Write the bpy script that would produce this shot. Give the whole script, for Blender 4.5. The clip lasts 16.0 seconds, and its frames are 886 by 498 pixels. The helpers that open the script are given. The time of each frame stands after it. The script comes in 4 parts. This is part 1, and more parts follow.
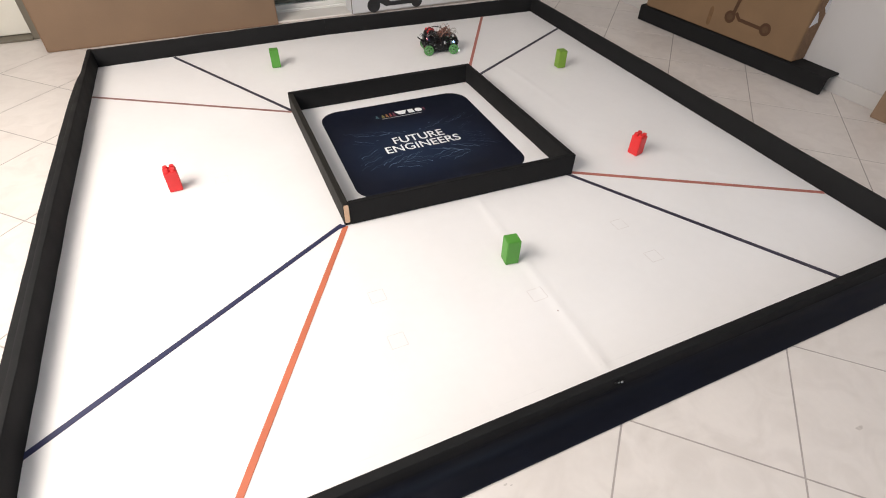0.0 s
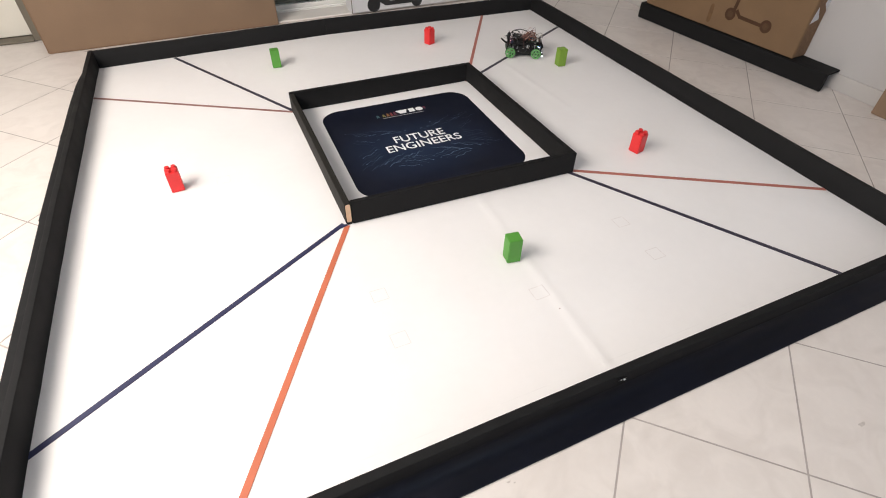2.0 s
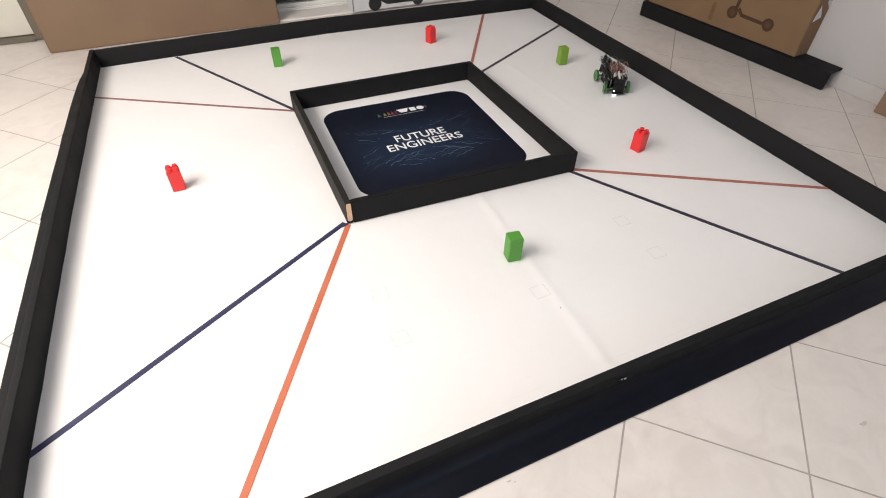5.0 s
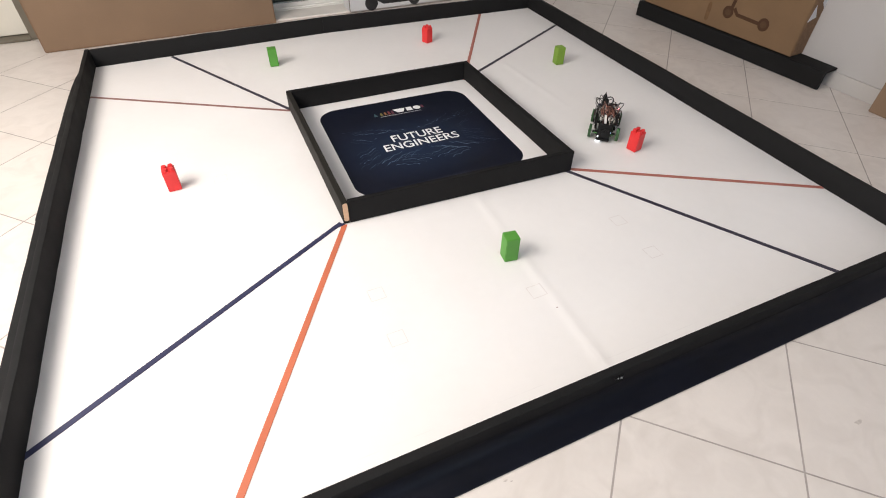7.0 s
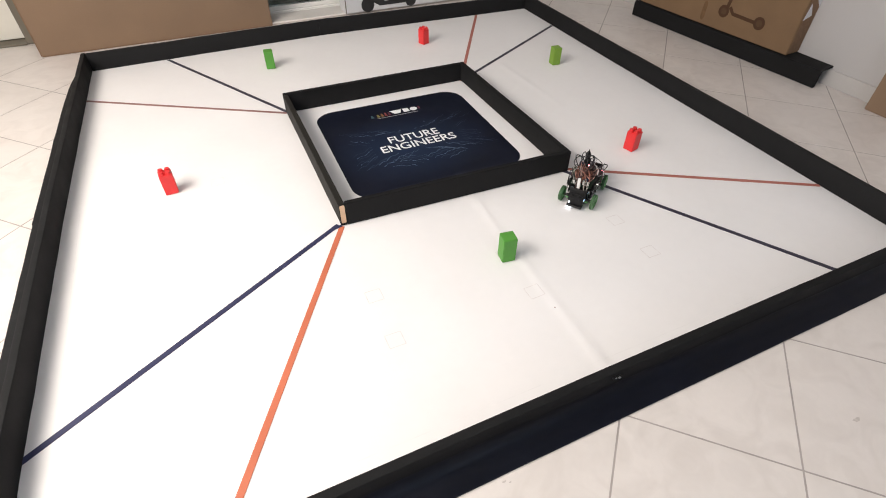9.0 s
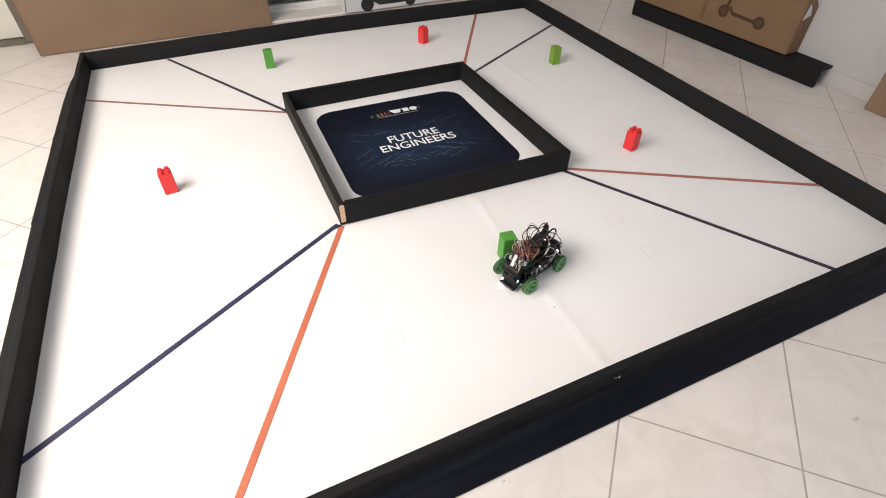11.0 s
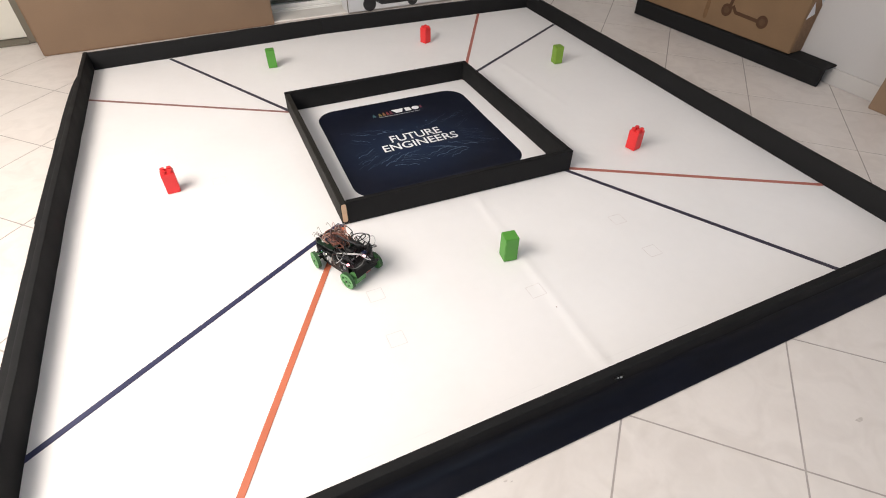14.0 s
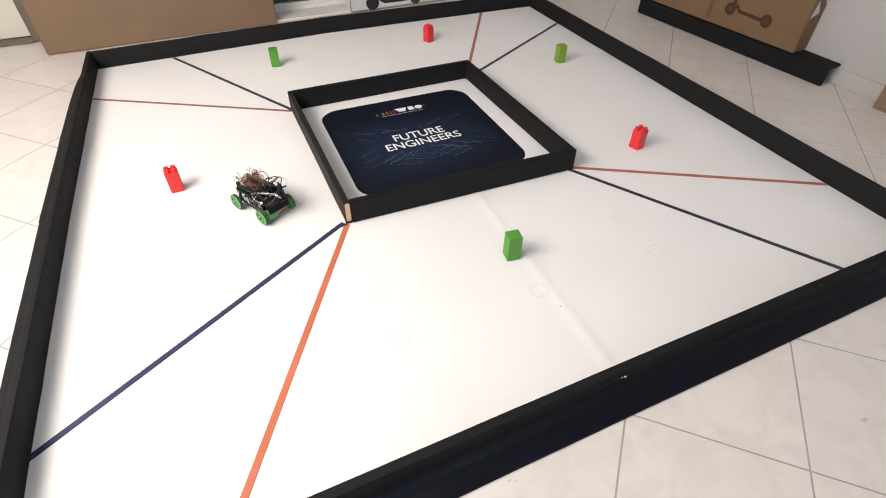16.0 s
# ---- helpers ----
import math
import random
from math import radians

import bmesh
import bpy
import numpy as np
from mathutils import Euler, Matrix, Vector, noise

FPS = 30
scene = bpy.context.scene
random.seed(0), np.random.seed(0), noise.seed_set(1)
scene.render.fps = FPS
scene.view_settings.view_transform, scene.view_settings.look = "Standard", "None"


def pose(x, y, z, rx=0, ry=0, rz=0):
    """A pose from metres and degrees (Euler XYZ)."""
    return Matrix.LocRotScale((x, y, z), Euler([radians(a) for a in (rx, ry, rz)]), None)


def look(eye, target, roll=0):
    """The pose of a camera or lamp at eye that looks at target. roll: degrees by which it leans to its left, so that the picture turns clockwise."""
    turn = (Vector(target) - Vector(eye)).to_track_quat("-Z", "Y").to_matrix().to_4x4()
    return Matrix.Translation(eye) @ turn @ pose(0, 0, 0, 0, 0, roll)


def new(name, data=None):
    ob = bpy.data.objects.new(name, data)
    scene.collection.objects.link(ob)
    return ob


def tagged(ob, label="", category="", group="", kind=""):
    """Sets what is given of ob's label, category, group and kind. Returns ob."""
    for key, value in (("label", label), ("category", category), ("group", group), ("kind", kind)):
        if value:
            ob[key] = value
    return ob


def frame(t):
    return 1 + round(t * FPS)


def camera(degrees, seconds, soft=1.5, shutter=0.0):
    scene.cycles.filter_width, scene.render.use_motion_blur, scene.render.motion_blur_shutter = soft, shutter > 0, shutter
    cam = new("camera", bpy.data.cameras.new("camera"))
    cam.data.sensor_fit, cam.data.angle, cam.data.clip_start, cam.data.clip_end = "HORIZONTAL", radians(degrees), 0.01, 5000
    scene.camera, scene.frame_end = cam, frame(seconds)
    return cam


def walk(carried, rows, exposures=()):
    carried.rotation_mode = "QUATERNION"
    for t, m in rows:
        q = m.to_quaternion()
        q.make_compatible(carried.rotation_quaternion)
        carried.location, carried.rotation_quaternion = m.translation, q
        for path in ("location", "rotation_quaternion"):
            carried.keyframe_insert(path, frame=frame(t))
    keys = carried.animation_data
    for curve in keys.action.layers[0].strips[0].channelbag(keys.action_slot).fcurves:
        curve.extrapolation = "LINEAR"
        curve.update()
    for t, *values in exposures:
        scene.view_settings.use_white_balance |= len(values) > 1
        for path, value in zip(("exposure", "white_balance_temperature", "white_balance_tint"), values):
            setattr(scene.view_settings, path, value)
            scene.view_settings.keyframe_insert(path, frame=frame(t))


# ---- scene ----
cam = camera(81.8, 16.0, soft=1.0)
PATH = [
    (0, (-0.789, -2.043, 1.266), (-0.168, -0.694, -0.073), 1.5),
    (0.5, (-0.787, -2.042, 1.264), (-0.166, -0.693, -0.076), 1.4),
    (1, (-0.789, -2.044, 1.263), (-0.168, -0.694, -0.077), 1.3),
    (1.5, (-0.789, -2.045, 1.265), (-0.171, -0.696, -0.076), 1.1),
    (2, (-0.793, -2.045, 1.266), (-0.176, -0.696, -0.075), 1.1),
    (2.5, (-0.79, -2.044, 1.267), (-0.177, -0.693, -0.075), 0.9),
    (3, (-0.79, -2.044, 1.266), (-0.179, -0.693, -0.076), 1.0),
    (3.5, (-0.789, -2.045, 1.265), (-0.179, -0.692, -0.078), 0.9),
    (4, (-0.789, -2.046, 1.266), (-0.182, -0.694, -0.077), 0.8),
    (6.5, (-0.79, -2.045, 1.266), (-0.173, -0.7, -0.08), 1.1),
    (7, (-0.787, -2.046, 1.266), (-0.168, -0.702, -0.079), 1.1),
    (7.5, (-0.782, -2.046, 1.267), (-0.156, -0.702, -0.075), 1.3),
    (8, (-0.784, -2.046, 1.267), (-0.155, -0.703, -0.074), 1.2),
    (8.5, (-0.781, -2.048, 1.265), (-0.155, -0.702, -0.076), 0.8),
    (9, (-0.781, -2.048, 1.266), (-0.158, -0.703, -0.076), 0.7),
    (11.5, (-0.782, -2.047, 1.266), (-0.157, -0.704, -0.078), 0.8),
    (12, (-0.781, -2.05, 1.265), (-0.16, -0.704, -0.079), 0.7),
    (12.5, (-0.785, -2.047, 1.267), (-0.163, -0.703, -0.077), 0.75),
    (13, (-0.785, -2.045, 1.268), (-0.164, -0.702, -0.077), 0.75),
    (13.5, (-0.781, -2.048, 1.266), (-0.162, -0.703, -0.078), 0.7),
    (14, (-0.78, -2.047, 1.265), (-0.164, -0.701, -0.08), 0.58),
    (14.5, (-0.781, -2.046, 1.264), (-0.168, -0.699, -0.082), 0.5),
    (15, (-0.786, -2.044, 1.264), (-0.172, -0.699, -0.082), 0.6),
    (15.5, (-0.785, -2.046, 1.265), (-0.175, -0.698, -0.081), 0.4),
    (16, (-0.786, -2.044, 1.265), (-0.177, -0.698, -0.082), 0.5),
]
walk(cam, [(t, look(eye, target, roll)) for t, eye, target, roll in PATH])

# ---- world, light ----
world = bpy.data.worlds.new("world")
scene.world = world
world.use_nodes = True
wn = world.node_tree
sky = wn.nodes.new("ShaderNodeTexSky")
sky.sky_type = "NISHITA"
sky.sun_disc = False
sky.sun_elevation = radians(40)
sky.sun_rotation = radians(230)
wn.links.new(sky.outputs[0], wn.nodes["Background"].inputs[0])
wn.nodes["Background"].inputs[1].default_value = 0.1


def area_lamp(name, at, target, width, height, watts, colour):
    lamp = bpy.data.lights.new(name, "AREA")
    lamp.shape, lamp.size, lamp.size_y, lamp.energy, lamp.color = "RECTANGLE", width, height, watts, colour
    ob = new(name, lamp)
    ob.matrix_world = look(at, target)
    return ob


# warm daylight falling in through the tall window beside the camera
area_lamp("window_light", (-2.74, -1.05, 2.40), (-0.95, -0.40, 0.30), 2.6, 1.25, 160, (1.0, 0.925, 0.835))
# faint, cool fill lamp added at an unseen, assumed window behind the camera
area_lamp("rear_fill_light", (-0.4, -5.24, 1.75), (-0.2, -1.0, 0.9), 2.6, 1.5, 24, (0.72, 0.86, 1.0))
scene.view_settings.exposure = 0.0

# ---- materials ----


def material(name, colour, rough=0.5, metal=0.0, vary=0.12, scale=6.0, fine=90.0, bump=0.05, random_tint=0.0, emit=0.0, spec=0.5):
    """A painted, printed or moulded surface: colour broken at two scales, fine relief."""
    m = bpy.data.materials.new(name)
    m.use_nodes = True
    n, l = m.node_tree.nodes, m.node_tree.links
    b = n["Principled BSDF"]
    coord = n.new("ShaderNodeTexCoord")
    big, small = n.new("ShaderNodeTexNoise"), n.new("ShaderNodeTexNoise")
    big.inputs["Scale"].default_value, small.inputs["Scale"].default_value = scale, fine
    big.inputs["Detail"].default_value = 5
    l.new(coord.outputs["Object"], big.inputs["Vector"])
    l.new(coord.outputs["Object"], small.inputs["Vector"])
    add = n.new("ShaderNodeMath")
    add.operation = "MULTIPLY_ADD"
    l.new(small.outputs["Fac"], add.inputs[0])
    add.inputs[1].default_value = 0.35
    l.new(big.outputs["Fac"], add.inputs[2])
    ramp = n.new("ShaderNodeMapRange")
    ramp.inputs["From Min"].default_value, ramp.inputs["From Max"].default_value = 0.35, 1.0
    ramp.inputs["To Min"].default_value, ramp.inputs["To Max"].default_value = 1 - vary, 1 + vary
    l.new(add.outputs[0], ramp.inputs["Value"])
    last = ramp.outputs[0]
    if random_tint:
        info = n.new("ShaderNodeObjectInfo")
        r = n.new("ShaderNodeMapRange")
        r.inputs["To Min"].default_value, r.inputs["To Max"].default_value = 1 - random_tint, 1 + random_tint
        l.new(info.outputs["Random"], r.inputs["Value"])
        mul = n.new("ShaderNodeMath")
        mul.operation = "MULTIPLY"
        l.new(last, mul.inputs[0])
        l.new(r.outputs[0], mul.inputs[1])
        last = mul.outputs[0]
    mix = n.new("ShaderNodeVectorMath")
    mix.operation = "SCALE"
    mix.inputs[0].default_value = colour
    l.new(last, mix.inputs["Scale"])
    l.new(mix.outputs[0], b.inputs["Base Color"])
    rr = n.new("ShaderNodeMapRange")
    rr.inputs["From Min"].default_value, rr.inputs["From Max"].default_value = 0.3, 0.7
    rr.inputs["To Min"].default_value, rr.inputs["To Max"].default_value = max(0.02, rough - 0.08), min(1, rough + 0.08)
    l.new(big.outputs["Fac"], rr.inputs["Value"])
    l.new(rr.outputs[0], b.inputs["Roughness"])
    b.inputs["Metallic"].default_value = metal
    b.inputs["Specular IOR Level"].default_value = spec
    if bump:
        bp = n.new("ShaderNodeBump")
        bp.inputs["Strength"].default_value, bp.inputs["Distance"].default_value = bump, 0.002
        l.new(add.outputs[0], bp.inputs["Height"])
        l.new(bp.outputs[0], b.inputs["Normal"])
    if emit:
        b.inputs["Emission Color"].default_value = (*colour, 1)
        b.inputs["Emission Strength"].default_value = emit
    return m


def veined(name, base, vein, rough, random_tint):
    """Glazed floor tile with soft cloudy veins."""
    m = material(name, base, rough, vary=0.05, scale=4, fine=60, bump=0.02, random_tint=random_tint)
    n, l = m.node_tree.nodes, m.node_tree.links
    b = n["Principled BSDF"]
    src = b.inputs["Base Color"].links[0].from_socket
    coord = n.new("ShaderNodeNewGeometry")
    warp = n.new("ShaderNodeTexNoise")
    warp.inputs["Scale"].default_value, warp.inputs["Detail"].default_value = 8.5, 7
    warp.inputs["Distortion"].default_value = 1.3
    l.new(coord.outputs["Position"], warp.inputs["Vector"])
    r = n.new("ShaderNodeValToRGB")
    r.color_ramp.elements[0].position, r.color_ramp.elements[0].color = 0.42, (0, 0, 0, 1)
    r.color_ramp.elements[1].position, r.color_ramp.elements[1].color = 0.75, (1, 1, 1, 1)
    l.new(warp.outputs["Fac"], r.inputs[0])
    mix = n.new("ShaderNodeMixRGB")
    mix.inputs[2].default_value = (*vein, 1)
    l.new(r.outputs[0], mix.inputs[0])
    l.new(src, mix.inputs[1])
    l.new(mix.outputs[0], b.inputs["Base Color"])
    return m


M_mat = material("printed_vinyl", (0.80, 0.776, 0.773), 0.55, vary=0.03, scale=3, fine=25, bump=0.06)
M_tile = veined("glazed_tile", (0.68, 0.625, 0.59), (0.61, 0.555, 0.52), 0.36, 0.025)
M_grout = material("grout", (0.36, 0.32, 0.30), 0.9, vary=0.2, scale=12)
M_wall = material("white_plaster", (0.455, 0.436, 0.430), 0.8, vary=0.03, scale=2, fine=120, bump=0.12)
# unseen ceiling and walls, made brighter and bluer to bounce cool fill light
M_bounce = material("cool_bounce_paint", (0.80, 0.84, 0.89), 0.9, vary=0.02, scale=2, fine=120, bump=0.08)
M_skirt = material("skirting_tile", (0.475, 0.452, 0.438), 0.4, vary=0.05, random_tint=0.03)
M_black = material("black_board", (0.0084, 0.0082, 0.0088), 0.72, vary=0.35, scale=9, fine=160, bump=0.12, spec=0.2)
M_worn = material("thin_black_paint", (0.015, 0.0135, 0.0115), 0.75, vary=0.35, scale=12, fine=120, bump=0.12, spec=0.25)
# the sky's blue reflection on the flange is put into this base colour
M_flange = material("sky_tinted_film", (0.0014, 0.0021, 0.0066), 0.46, vary=0.4, scale=5, fine=60, bump=0.06, spec=0.2)
M_pine = material("raw_pine", (0.62, 0.42, 0.27), 0.7, vary=0.15, scale=40, fine=300, bump=0.1)
M_navy = material("navy_print", (0.0046, 0.0063, 0.0152), 0.5, vary=0.35, scale=5, fine=30, bump=0.03, spec=0.22)
n, l = M_navy.node_tree.nodes, M_navy.node_tree.links
coord, place_, ball = n.new("ShaderNodeTexCoord"), n.new("ShaderNodeMapping"), n.new("ShaderNodeTexGradient")
ball.gradient_type = "SPHERICAL"
place_.inputs["Location"].default_value, place_.inputs["Scale"].default_value = (0.10, 0.22, 0), (2.4, 3.3, 1)
l.new(coord.outputs["Object"], place_.inputs["Vector"])
l.new(place_.outputs[0], ball.inputs["Vector"])
mix = n.new("ShaderNodeMixRGB")
mix.inputs[2].default_value = (0.0095, 0.020, 0.050, 1)
l.new(ball.outputs["Fac"], mix.inputs[0])
l.new(n["Principled BSDF"].inputs["Base Color"].links[0].from_socket, mix.inputs[1])
l.new(mix.outputs[0], n["Principled BSDF"].inputs["Base Color"])
M_trace = material("pale_blue_print", (0.115, 0.165, 0.255), 0.5, vary=0.8, scale=14)
M_trace_dim = material("dim_blue_print", (0.022, 0.036, 0.070), 0.5, vary=0.6, scale=14)
M_white_ink = material("white_print", (0.82, 0.82, 0.82), 0.5, vary=0.04)
M_blue = material("dark_blue_line", (0.023, 0.025, 0.072), 0.5, vary=0.12, scale=10)
M_orange = material("orange_line", (0.53, 0.142, 0.072), 0.5, vary=0.1, scale=8)
M_rust = material("red_brown_line", (0.40, 0.135, 0.105), 0.5, vary=0.12, scale=8)
# the same printed lines in darker and greyer tones, at right and far
M_blue_right = material("darker_blue_line", (0.028, 0.024, 0.046), 0.5, vary=0.12, scale=10)
M_blue_far = material("greyer_blue_line", (0.040, 0.036, 0.056), 0.5, vary=0.15, scale=10)
M_rust_far = material("duller_red_line", (0.26, 0.128, 0.115), 0.5, vary=0.15, scale=10)
M_pencil = material("faint_print", (0.715, 0.674, 0.665), 0.6, vary=0.12, scale=60)
M_spot = material("grey_brown_spot", (0.30, 0.22, 0.20), 0.6, vary=0.2, scale=90)
# fainter ink, close to the mat's own colour
M_ghost = material("fainter_print", (0.772, 0.746, 0.741), 0.6, vary=0.12, scale=60)
M_edge = material("faint_outline", (0.788, 0.765, 0.761), 0.6, vary=0.05, scale=20)
M_red = material("red_plastic", (0.70, 0.026, 0.028), 0.45, vary=0.08, scale=18, bump=0.05)
M_green = material("green_plastic", (0.078, 0.28, 0.036), 0.5, vary=0.08, scale=18, bump=0.05)
M_lime = material("olive_green_plastic", (0.175, 0.31, 0.03), 0.5, vary=0.08, scale=18, bump=0.05)
M_card = material("cardboard", (0.230, 0.153, 0.101), 0.85, vary=0.10, scale=3, fine=140, bump=0.08, spec=0.2)
M_card_dark = material("dark_cardboard", (0.188, 0.117, 0.066), 0.85, vary=0.14, scale=4, fine=140, bump=0.08, spec=0.2)
M_card_edge = material("cardboard_edge", (0.22, 0.135, 0.085), 0.9, vary=0.25, scale=60, spec=0.2)
M_card_print = material("brown_print", (0.070, 0.036, 0.020), 0.85, vary=0.15, scale=20, spec=0.2)
M_stain = material("damp_cardboard", (0.150, 0.086, 0.044), 0.85, vary=0.25, scale=30, spec=0.2)
M_card_hub = material("lighter_brown_print", (0.088, 0.048, 0.027), 0.85, vary=0.2, scale=30, spec=0.2)
M_carton = material("white_carton", (0.62, 0.62, 0.64), 0.5, vary=0.04, scale=3)
M_ink = material("black_print", (0.018, 0.018, 0.02), 0.5, vary=0.2, scale=12)
M_pvc = material("white_frame_plastic", (0.84, 0.82, 0.79), 0.35, vary=0.03)
M_marble = material("threshold_stone", (0.76, 0.72, 0.68), 0.4, vary=0.07, scale=7)
M_door = material("cream_door_paint", (0.74, 0.70, 0.62), 0.45, vary=0.03)
# jamb, sill and carton gap: the shade of the recess is in this grey
M_recess = material("recess_shade_grey", (0.15, 0.130, 0.098), 0.6, vary=0.08)
M_shutter = material("grey_green_shutter", (0.10, 0.125, 0.12), 0.6, vary=0.1)
M_wheel = material("green_wheel_plastic", (0.098, 0.268, 0.088), 0.45, vary=0.12, scale=40)
M_tyre = material("dark_green_tyre", (0.026, 0.078, 0.027), 0.7, vary=0.2, scale=60)
M_robot = material("black_plastic", (0.006, 0.006, 0.0065), 0.42, vary=0.3, scale=30, spec=0.3)
M_pcb = material("green_circuit_board", (0.006, 0.022, 0.011), 0.4, vary=0.4, scale=120)
M_blue_pcb = material("blue_circuit_board", (0.010, 0.016, 0.050), 0.4, vary=0.4, scale=120)
M_metal = material("nickel", (0.62, 0.62, 0.62), 0.3, 1.0, vary=0.1)
M_grey = material("grey_plastic", (0.42, 0.42, 0.43), 0.45, vary=0.1)
M_white_wire = material("white_wire", (0.36, 0.34, 0.31), 0.5, vary=0.1)
M_copper = material("orange_wire", (0.205, 0.078, 0.053), 0.45, vary=0.2, scale=60)
M_brown = material("brown_wire", (0.060, 0.026, 0.023), 0.45, vary=0.2, scale=60)
M_wire = material("black_wire", (0.02, 0.02, 0.022), 0.4, vary=0.2)
M_led_red = material("red_led", (1.0, 0.30, 0.36), 0.3, emit=10.0, bump=0)
M_led_blue = material("white_blue_led", (0.42, 0.62, 1.0), 0.3, emit=7.0, bump=0)
M_led_strip = material("white_light_strip", (0.9, 0.95, 1.0), 0.3, emit=1.8, bump=0)
# for a screw's bright reflection, made by letting the material glow
M_glow_white = material("glowing_white", (1.0, 0.9, 0.8), 0.3, emit=1.5, bump=0)

M_glass = bpy.data.materials.new("window_glass")
M_glass.use_nodes = True
g = M_glass.node_tree.nodes["Principled BSDF"]
g.inputs["Base Color"].default_value = (0.85, 0.93, 0.90, 1)
g.inputs["Transmission Weight"].default_value = 1.0
g.inputs["Roughness"].default_value = 0.02

# ---- mesh helpers ----


def mesh_of(bm, name, mat, smooth=False):
    me = bpy.data.meshes.new(name)
    bmesh.ops.recalc_face_normals(bm, faces=bm.faces)
    bm.to_mesh(me)
    bm.free()
    for f in me.polygons:
        f.use_smooth = smooth
    me.materials.append(mat)
    return me


def part(name, bm, mat, parent=None, label="", smooth=False, at=None):
    ob = new(name, mesh_of(bm, name, mat, smooth))
    if parent:
        ob.parent = parent
    if at is not None:
        ob.matrix_basis = at
    if label:
        ob["label"] = label
    return ob


def thing(name, at, label, category, group="", kind=""):
    ob = new(name)
    ob.empty_display_size = 0.05
    ob.matrix_basis = at
    return tagged(ob, label, category, group, kind)


def box(x0, x1, y0, y1, z0, z1, bevel=0.0, bm=None, segments=1):
    own = bm is None
    bm = bm or bmesh.new()
    m = Matrix.Translation(((x0 + x1) / 2, (y0 + y1) / 2, (z0 + z1) / 2)) @ Matrix.Diagonal((x1 - x0, y1 - y0, z1 - z0, 1))
    made = bmesh.ops.create_cube(bm, size=1.0, matrix=m)
    if bevel and own:
        bmesh.ops.bevel(bm, geom=bm.edges[:], offset=bevel, segments=segments, affect="EDGES")
    return bm


def cylinder(r, length, axis="z", sides=20, at=(0, 0, 0), r2=None, bm=None):
    bm = bm or bmesh.new()
    turn = {"z": Matrix.Identity(4), "x": Matrix.Rotation(radians(90), 4, "Y"), "y": Matrix.Rotation(radians(-90), 4, "X")}[axis]
    bmesh.ops.create_cone(bm, cap_ends=True, segments=sides, radius1=r, radius2=r if r2 is None else r2, depth=length, matrix=Matrix.Translation(at) @ turn)
    return bm


def prism(points, z0, z1, bm=None):
    """A flat outline in x, y drawn up from z0 to z1."""
    bm = bm or bmesh.new()
    low = [bm.verts.new((x, y, z0)) for x, y in points]
    high = [bm.verts.new((x, y, z1)) for x, y in points]
    bm.faces.new(low[::-1])
    bm.faces.new(high)
    for i in range(len(points)):
        j = (i + 1) % len(points)
        bm.faces.new((low[i], low[j], high[j], high[i]))
    return bm


def strip(a, b, width, z0, z1, bm=None):
    """A straight flat band from a to b."""
    d = Vector((b[0] - a[0], b[1] - a[1])).normalized() * width / 2
    n = Vector((-d.y, d.x))
    return prism([(a[0] - n.x, a[1] - n.y), (b[0] - n.x, b[1] - n.y), (b[0] + n.x, b[1] + n.y), (a[0] + n.x, a[1] + n.y)], z0, z1, bm)


def rounded(w, h, r, steps=8):
    pts = []
    for cx, cy, a0 in ((w / 2 - r, h / 2 - r, 0), (-w / 2 + r, h / 2 - r, 90), (-w / 2 + r, -h / 2 + r, 180), (w / 2 - r, -h / 2 + r, 270)):
        for i in range(steps + 1):
            a = radians(a0 + 90 * i / steps)
            pts.append((cx + r * math.cos(a), cy + r * math.sin(a)))
    return pts


def curve_points(points, steps=6):
    """A smooth line through the points (Catmull-Rom)."""
    p = [Vector(q) for q in points]
    p = [2 * p[0] - p[1]] + p + [2 * p[-1] - p[-2]]
    out = []
    for i in range(1, len(p) - 2):
        for k in range(steps):
            t = k / steps
            out.append(0.5 * (2 * p[i] + (p[i + 1] - p[i - 1]) * t + (2 * p[i - 1] - 5 * p[i] + 4 * p[i + 1] - p[i + 2]) * t * t + (3 * p[i] - p[i - 1] - 3 * p[i + 1] + p[i + 2]) * t ** 3))
    out.append(p[-2])
    return out


def tube(points, r, sides=6, steps=6, bm=None):
    bm = bm or bmesh.new()
    line = curve_points(points, steps)
    rings = []
    side = Vector((0.3, 0.5, 0.8))
    for i, c in enumerate(line):
        d = (line[min(i + 1, len(line) - 1)] - line[max(i - 1, 0)]).normalized()
        side = (side - d * side.dot(d)).normalized()
        up = d.cross(side)
        rings.append([bm.verts.new(c + r * (math.cos(2 * math.pi * k / sides) * side + math.sin(2 * math.pi * k / sides) * up)) for k in range(sides)])
    for a, b in zip(rings, rings[1:]):
        for k in range(sides):
            bm.faces.new((a[k], a[(k + 1) % sides], b[(k + 1) % sides], b[k]))
    bm.faces.new(rings[0])
    bm.faces.new(rings[-1][::-1])
    return bm


